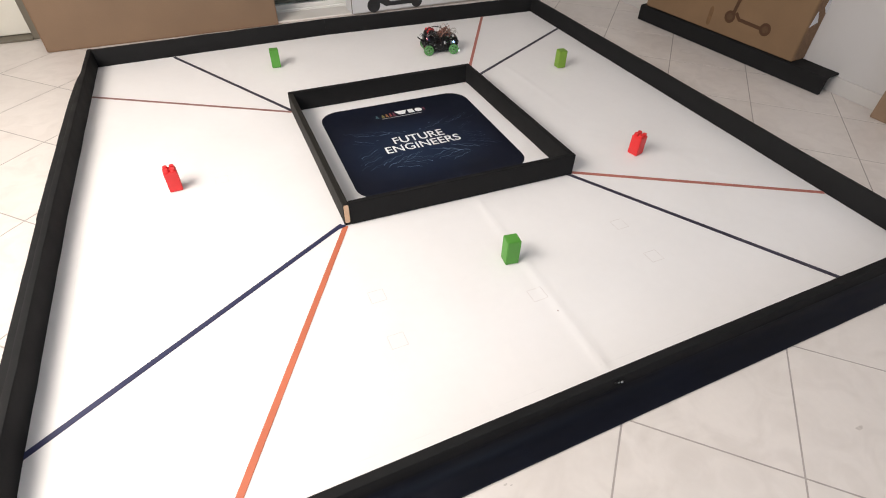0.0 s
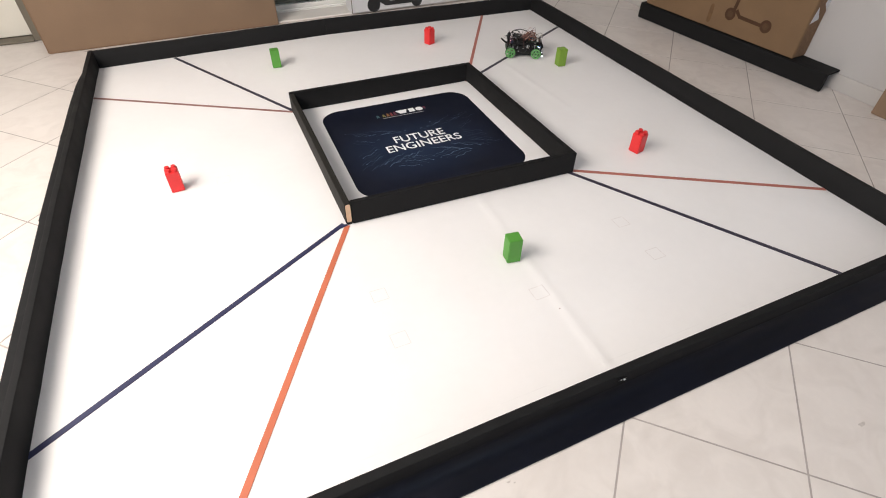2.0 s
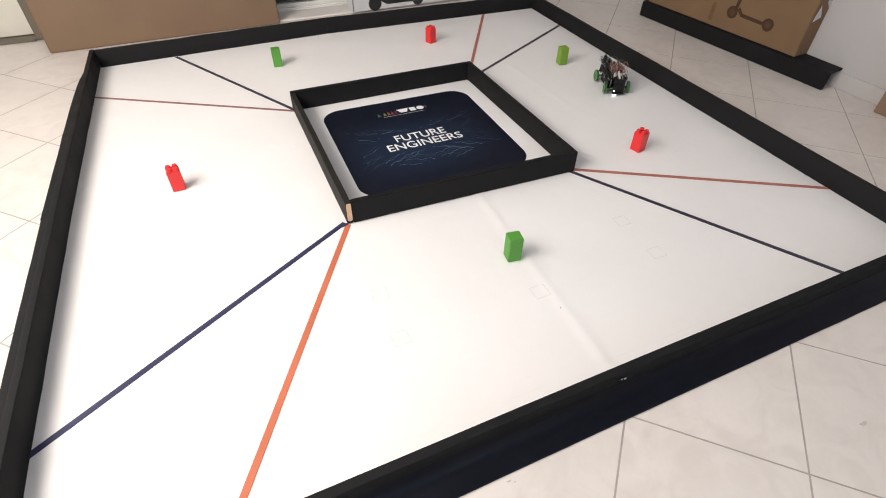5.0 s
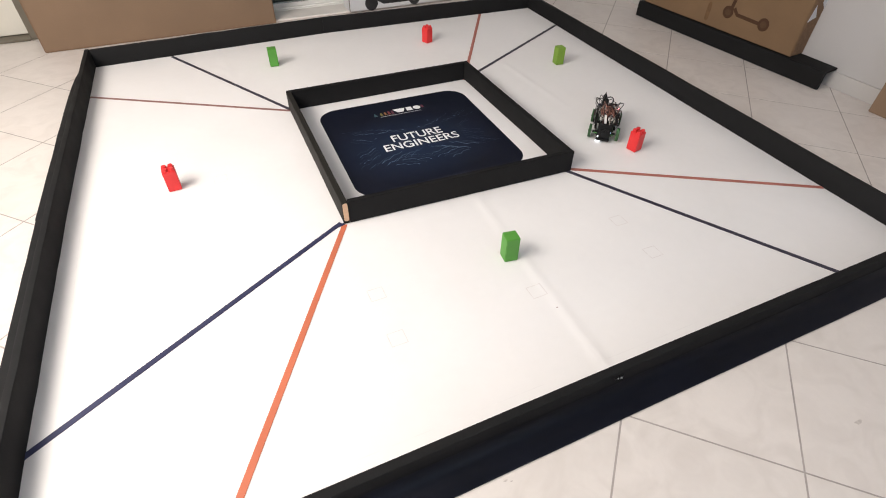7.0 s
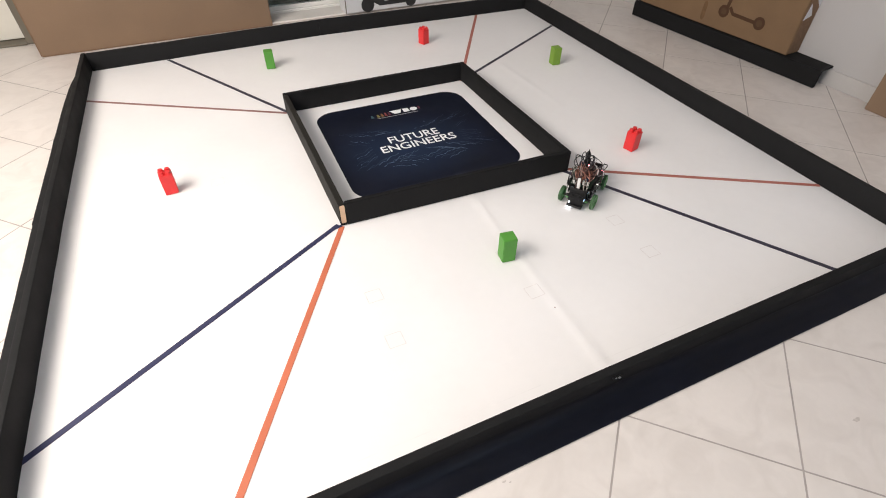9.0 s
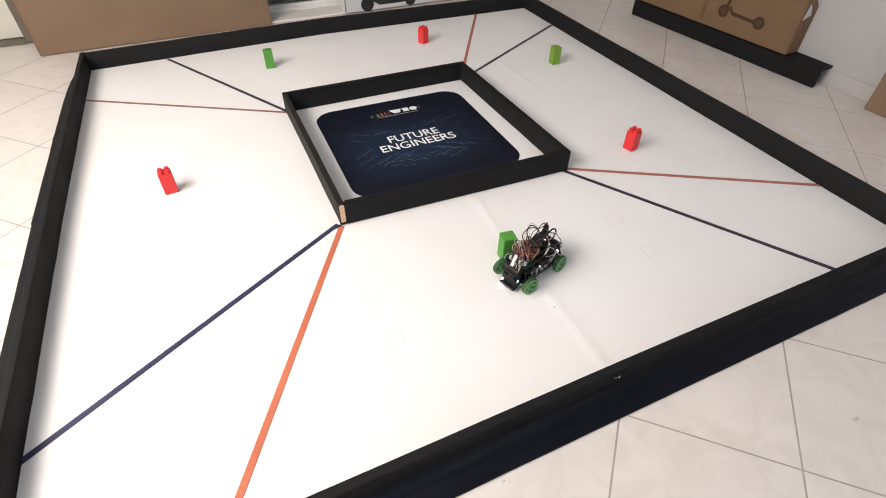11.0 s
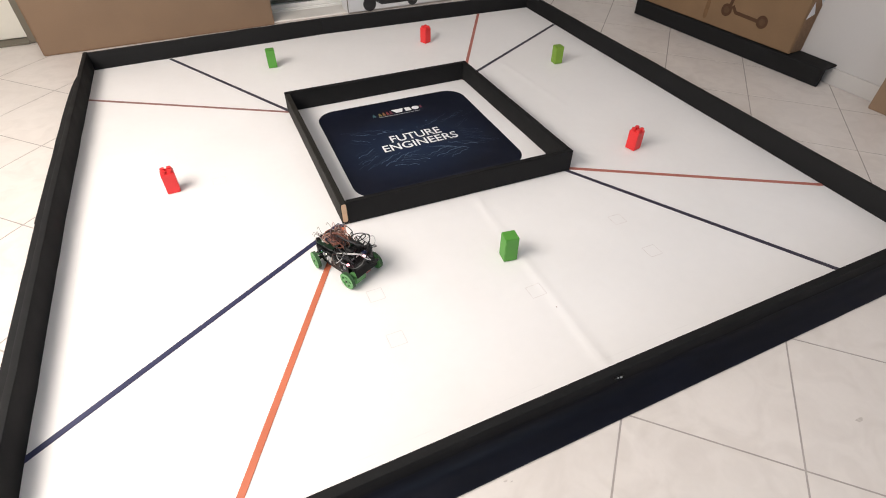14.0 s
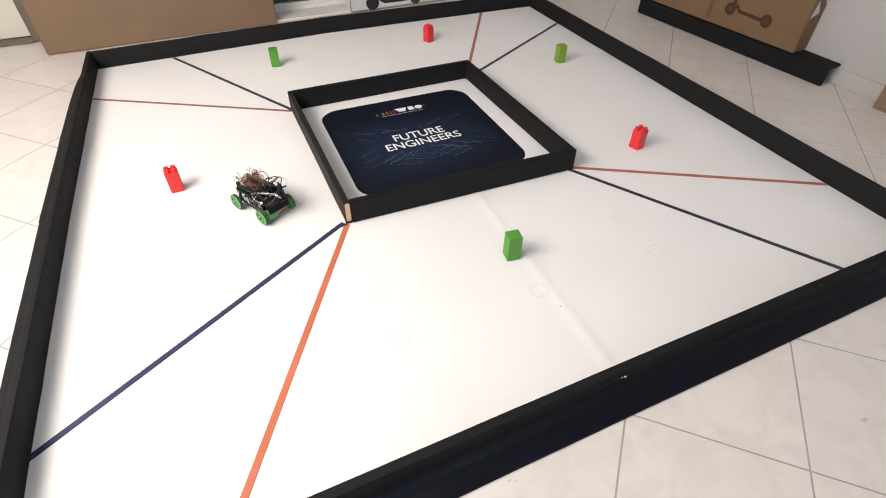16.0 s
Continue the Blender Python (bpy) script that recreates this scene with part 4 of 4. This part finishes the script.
# pale plugs and curled leads at the nose
for k in range(5):
    x0, y0 = wr.uniform(0.078, 0.104), wr.uniform(-0.032, 0.034)
    wire([(x0, y0, 0.078), (x0 + wr.uniform(-0.008, 0.006), y0 + wr.uniform(-0.008, 0.008), 0.096), (x0 - wr.uniform(0.006, 0.022), y0 + wr.uniform(-0.010, 0.010), wr.uniform(0.098, 0.112)), (x0 - 0.024, y0 * 0.8, 0.088)], wr.choice((0.0018, 0.0026)), (M_brown, M_white_wire, M_wire)[k % 3])
for sy in (-1, 1):
    for k in range(4):
        x0 = -0.050 + 0.034 * k + wr.uniform(-0.006, 0.006)
        wire([(x0, sy * 0.040, 0.092), (x0 + wr.uniform(-0.004, 0.010), sy * wr.uniform(0.056, 0.066), wr.uniform(0.088, 0.108)), (x0 + 0.012, sy * wr.uniform(0.054, 0.060), wr.uniform(0.056, 0.072)), (x0 + 0.018, sy * 0.046, 0.050)], wr.choice((0.0011, 0.0016)), (M_wire, M_brown, M_wire)[k % 3])
        part("lug", box(x0 - 0.004, x0 + 0.004, sy * 0.0575 - 0.003, sy * 0.0575 + 0.003, 0.062, 0.062 + wr.uniform(0.008, 0.022), 0.001), (M_robot, M_robot, M_grey)[k % 3], robot)
# pale plugs standing on the front board
for x, y, z, turn in ((0.072, 0.026, 0.100, 20), (0.080, 0.010, 0.102, -15), (0.066, -0.020, 0.101, 35), (0.082, -0.028, 0.100, 5)):
    part("plug", box(-0.0045, 0.0045, -0.0035, 0.0035, -0.0062, 0.007, 0.001), M_pale, robot, "pale plastic plug", at=pose(x, y, z, 0, 0, turn))
# thin pale ends curling over the nose
for y0, y1, z in ((0.030, 0.034, 0.118), (0.018, 0.012, 0.128), (0.026, 0.020, 0.112), (-0.022, -0.028, 0.122), (0.008, 0.030, 0.106)):
    wire([(0.062, y0, 0.098), (0.086, y0 * 1.1, z), (0.106, y1, z + 0.004), (0.114, y1 * 1.05, z - 0.010)], 0.0011, M_white_wire)
# grey lead from the tail down to its plug on the side
wire([(-0.040, 0.030, 0.112), (-0.050, 0.054, 0.104), (-0.030, 0.060, 0.080), (-0.010, 0.054, 0.062)], 0.0013, M_grey)
part("plug", box(-0.014, -0.005, 0.0500, 0.0570, 0.055, 0.063, 0.001), M_white_wire, robot)
wire([(-0.072, 0.049, 0.087), (-0.055, 0.055, 0.088), (-0.030, 0.052, 0.090), (-0.012, 0.044, 0.094)], 0.0012, M_grey)
# thick black loops at the back and side
wire([(-0.070, 0.030, 0.092), (-0.085, 0.044, 0.110), (-0.060, 0.050, 0.128), (-0.030, 0.040, 0.124), (-0.020, 0.026, 0.098)], 0.0019, M_wire)
wire([(-0.098, -0.036, 0.120), (-0.114, -0.046, 0.128), (-0.098, -0.052, 0.120), (-0.070, -0.044, 0.100), (-0.060, -0.030, 0.092)], 0.0019, M_wire)
wire([(-0.090, -0.024, 0.128), (-0.070, 0.000, 0.144), (-0.030, 0.012, 0.150), (0.008, 0.008, 0.142), (0.034, 0.002, 0.122), (0.046, 0.0, 0.098)], 0.0027, M_wire)
wire([(-0.096, -0.022, 0.112), (-0.112, 0.004, 0.112), (-0.114, 0.030, 0.096), (-0.100, 0.046, 0.086), (-0.078, 0.038, 0.086)], 0.0014, M_wire)
wire([(0.0, -0.036, 0.086), (0.010, -0.056, 0.112), (0.040, -0.054, 0.128), (0.066, -0.034, 0.110), (0.070, -0.020, 0.086)], 0.0016, M_wire)
wire([(0.0, 0.036, 0.086), (-0.004, 0.052, 0.100), (-0.010, 0.052, 0.070), (0.004, 0.047, 0.046)], 0.0012, M_wire)
wire([(-0.020, 0.030, 0.093), (0.010, 0.046, 0.104), (0.046, 0.044, 0.098), (0.074, 0.026, 0.084)], 0.0014, M_wire)

# ---- floor, built of tiles ----
NRM, ALONG = Vector((0.7034, 0.7108)), Vector((0.7108, -0.7034))
N0, A0, TILE, GAP = -0.6925, 1.096, 0.45, 0.0054


def clip(poly, edges):
    for (px, py), (nx, ny) in edges:
        out = []
        for i in range(len(poly)):
            a, b = poly[i], poly[(i + 1) % len(poly)]
            da, db = (a[0] - px) * nx + (a[1] - py) * ny, (b[0] - px) * nx + (b[1] - py) * ny
            if da >= 0:
                out.append(a)
            if (da >= 0) != (db >= 0):
                t = da / (da - db)
                out.append((a[0] + t * (b[0] - a[0]), a[1] + t * (b[1] - a[1])))
        poly = out
        if len(poly) < 3:
            return []
    return poly


ROOM = (((LEFT - 0.02, 0), (1, 0)), ((0, BACK - 0.02), (0, 1)), ((0, FAR + 0.13), (0, -1)), (((WALL_A[0] + 0.02), WALL_A[1]), (-0.9995, -0.0316)))
floor = structure("floor", box(LEFT - 0.02, 2.56, BACK - 0.02, FAR + 0.14, -0.05, -0.0043), M_grout, "pale beige glazed tiles laid diagonally with grey joints", "tiled floor")
h = TILE / 2 - GAP / 2
tb = prism([(-h, -h), (h, -h), (h, h), (-h, h)], -0.010, -0.0035)
tile_data = mesh_of(tb, "tile", M_tile)
tilt = math.atan2(ALONG.y, ALONG.x)
for i in range(-24, 24):
    for j in range(-24, 24):
        c = NRM * (N0 + (i + 0.5) * TILE) + ALONG * (A0 + (j + 0.5) * TILE)
        sq = [tuple(c + ALONG * (a * h) + NRM * (b * h)) for a, b in ((-1, -1), (1, -1), (1, 1), (-1, 1))]
        cut = clip(sq, ROOM)
        if not cut:
            continue
        if len(cut) == 4 and all(math.dist(p, q) < 1e-6 for p, q in zip(cut, sq)):
            t = new("tile", tile_data)
            t.parent = floor
            t.matrix_basis = pose(c.x, c.y, 0) @ Matrix.Rotation(tilt, 4, "Z")
        else:
            area = 0.5 * abs(sum(cut[k][0] * cut[(k + 1) % len(cut)][1] - cut[(k + 1) % len(cut)][0] * cut[k][1] for k in range(len(cut))))
            if area > 0.004:
                part("tile", prism(cut, -0.010, -0.0035), M_tile, floor)

# old smudges on the tiles near the border
M_smudge = material("grey_smudge", (0.47, 0.42, 0.39), 0.6, vary=0.2, scale=90)
for x, y, r in ((0.553, -1.862, 0.011), (-0.406, -1.615, 0.005), (-0.393, -1.622, 0.003)):
    part("smudge", prism([(x + r * (1 + 0.35 * math.sin(3 * a + x)) * math.cos(a), y + 0.6 * r * (1 + 0.3 * math.cos(2 * a)) * math.sin(a)) for a in (k * math.pi / 7 for k in range(14))], -0.0034, -0.0028), M_smudge, floor, "grey smudge")

# ---- what moves ----
DRIVE = [
    (0.0, 0.544, 0.994, -11), (1.0, 0.764, 0.880, -19), (2.0, 1.007, 0.729, -29), (4.0, 1.3055, 0.309, -83), (6.5, 0.958, -0.179, -131),
    (7.5, 0.811, -0.416, -132), (8.0, 0.710, -0.530, -133), (8.5, 0.590, -0.611, -139), (9.0, 0.484, -0.701, -143), (10.25, 0.205, -0.910, -150), (10.9, 0.060, -1.002, -160), (11.5, -0.078, -1.038, -172), (12.0, -0.177, -1.013, -189), (12.5, -0.292, -0.986, -195),
    (13.0, -0.422, -0.930, -205), (13.5, -0.503, -0.844, -225), (14.0, -0.550, -0.729, -243), (14.5, -0.594, -0.614, -247), (15.0, -0.649, -0.489, -244), (16.0, -0.769, -0.271, -242),
]


def driven(t):
    """Way covered and turn of the front wheels at t."""
    s = 0.0
    for (t0, x0, y0, a0), (t1, x1, y1, a1) in zip(DRIVE, DRIVE[1:]):
        d = math.dist((x0, y0), (x1, y1))
        if t <= t1:
            return s + d * (t - t0) / (t1 - t0), math.degrees(math.atan(BASE * radians(a1 - a0) / d))
        s += d
    return s, 0.0


def motions():
    walk(robot, [(t, pose(x, y, 0.0022, 0, 0, a)) for t, x, y, a in DRIVE])
    for w, front, side in WHEELS:
        rows = []
        for k in range(129):
            t = k / 8
            s, steer = driven(t)
            if front > 0:
                steer = sum(driven(min(16, max(0, t + dt)))[1] for dt in (-0.3, -0.15, 0, 0.15, 0.3)) / 5
            rows.append((t, pose(front * BASE / 2, side * TRACK / 2, R_WHEEL, 0, 0, max(-24, min(24, steer)) if front > 0 else 0) @ Matrix.Rotation(s / R_WHEEL, 4, "Y")))
        walk(w, rows)


motions()
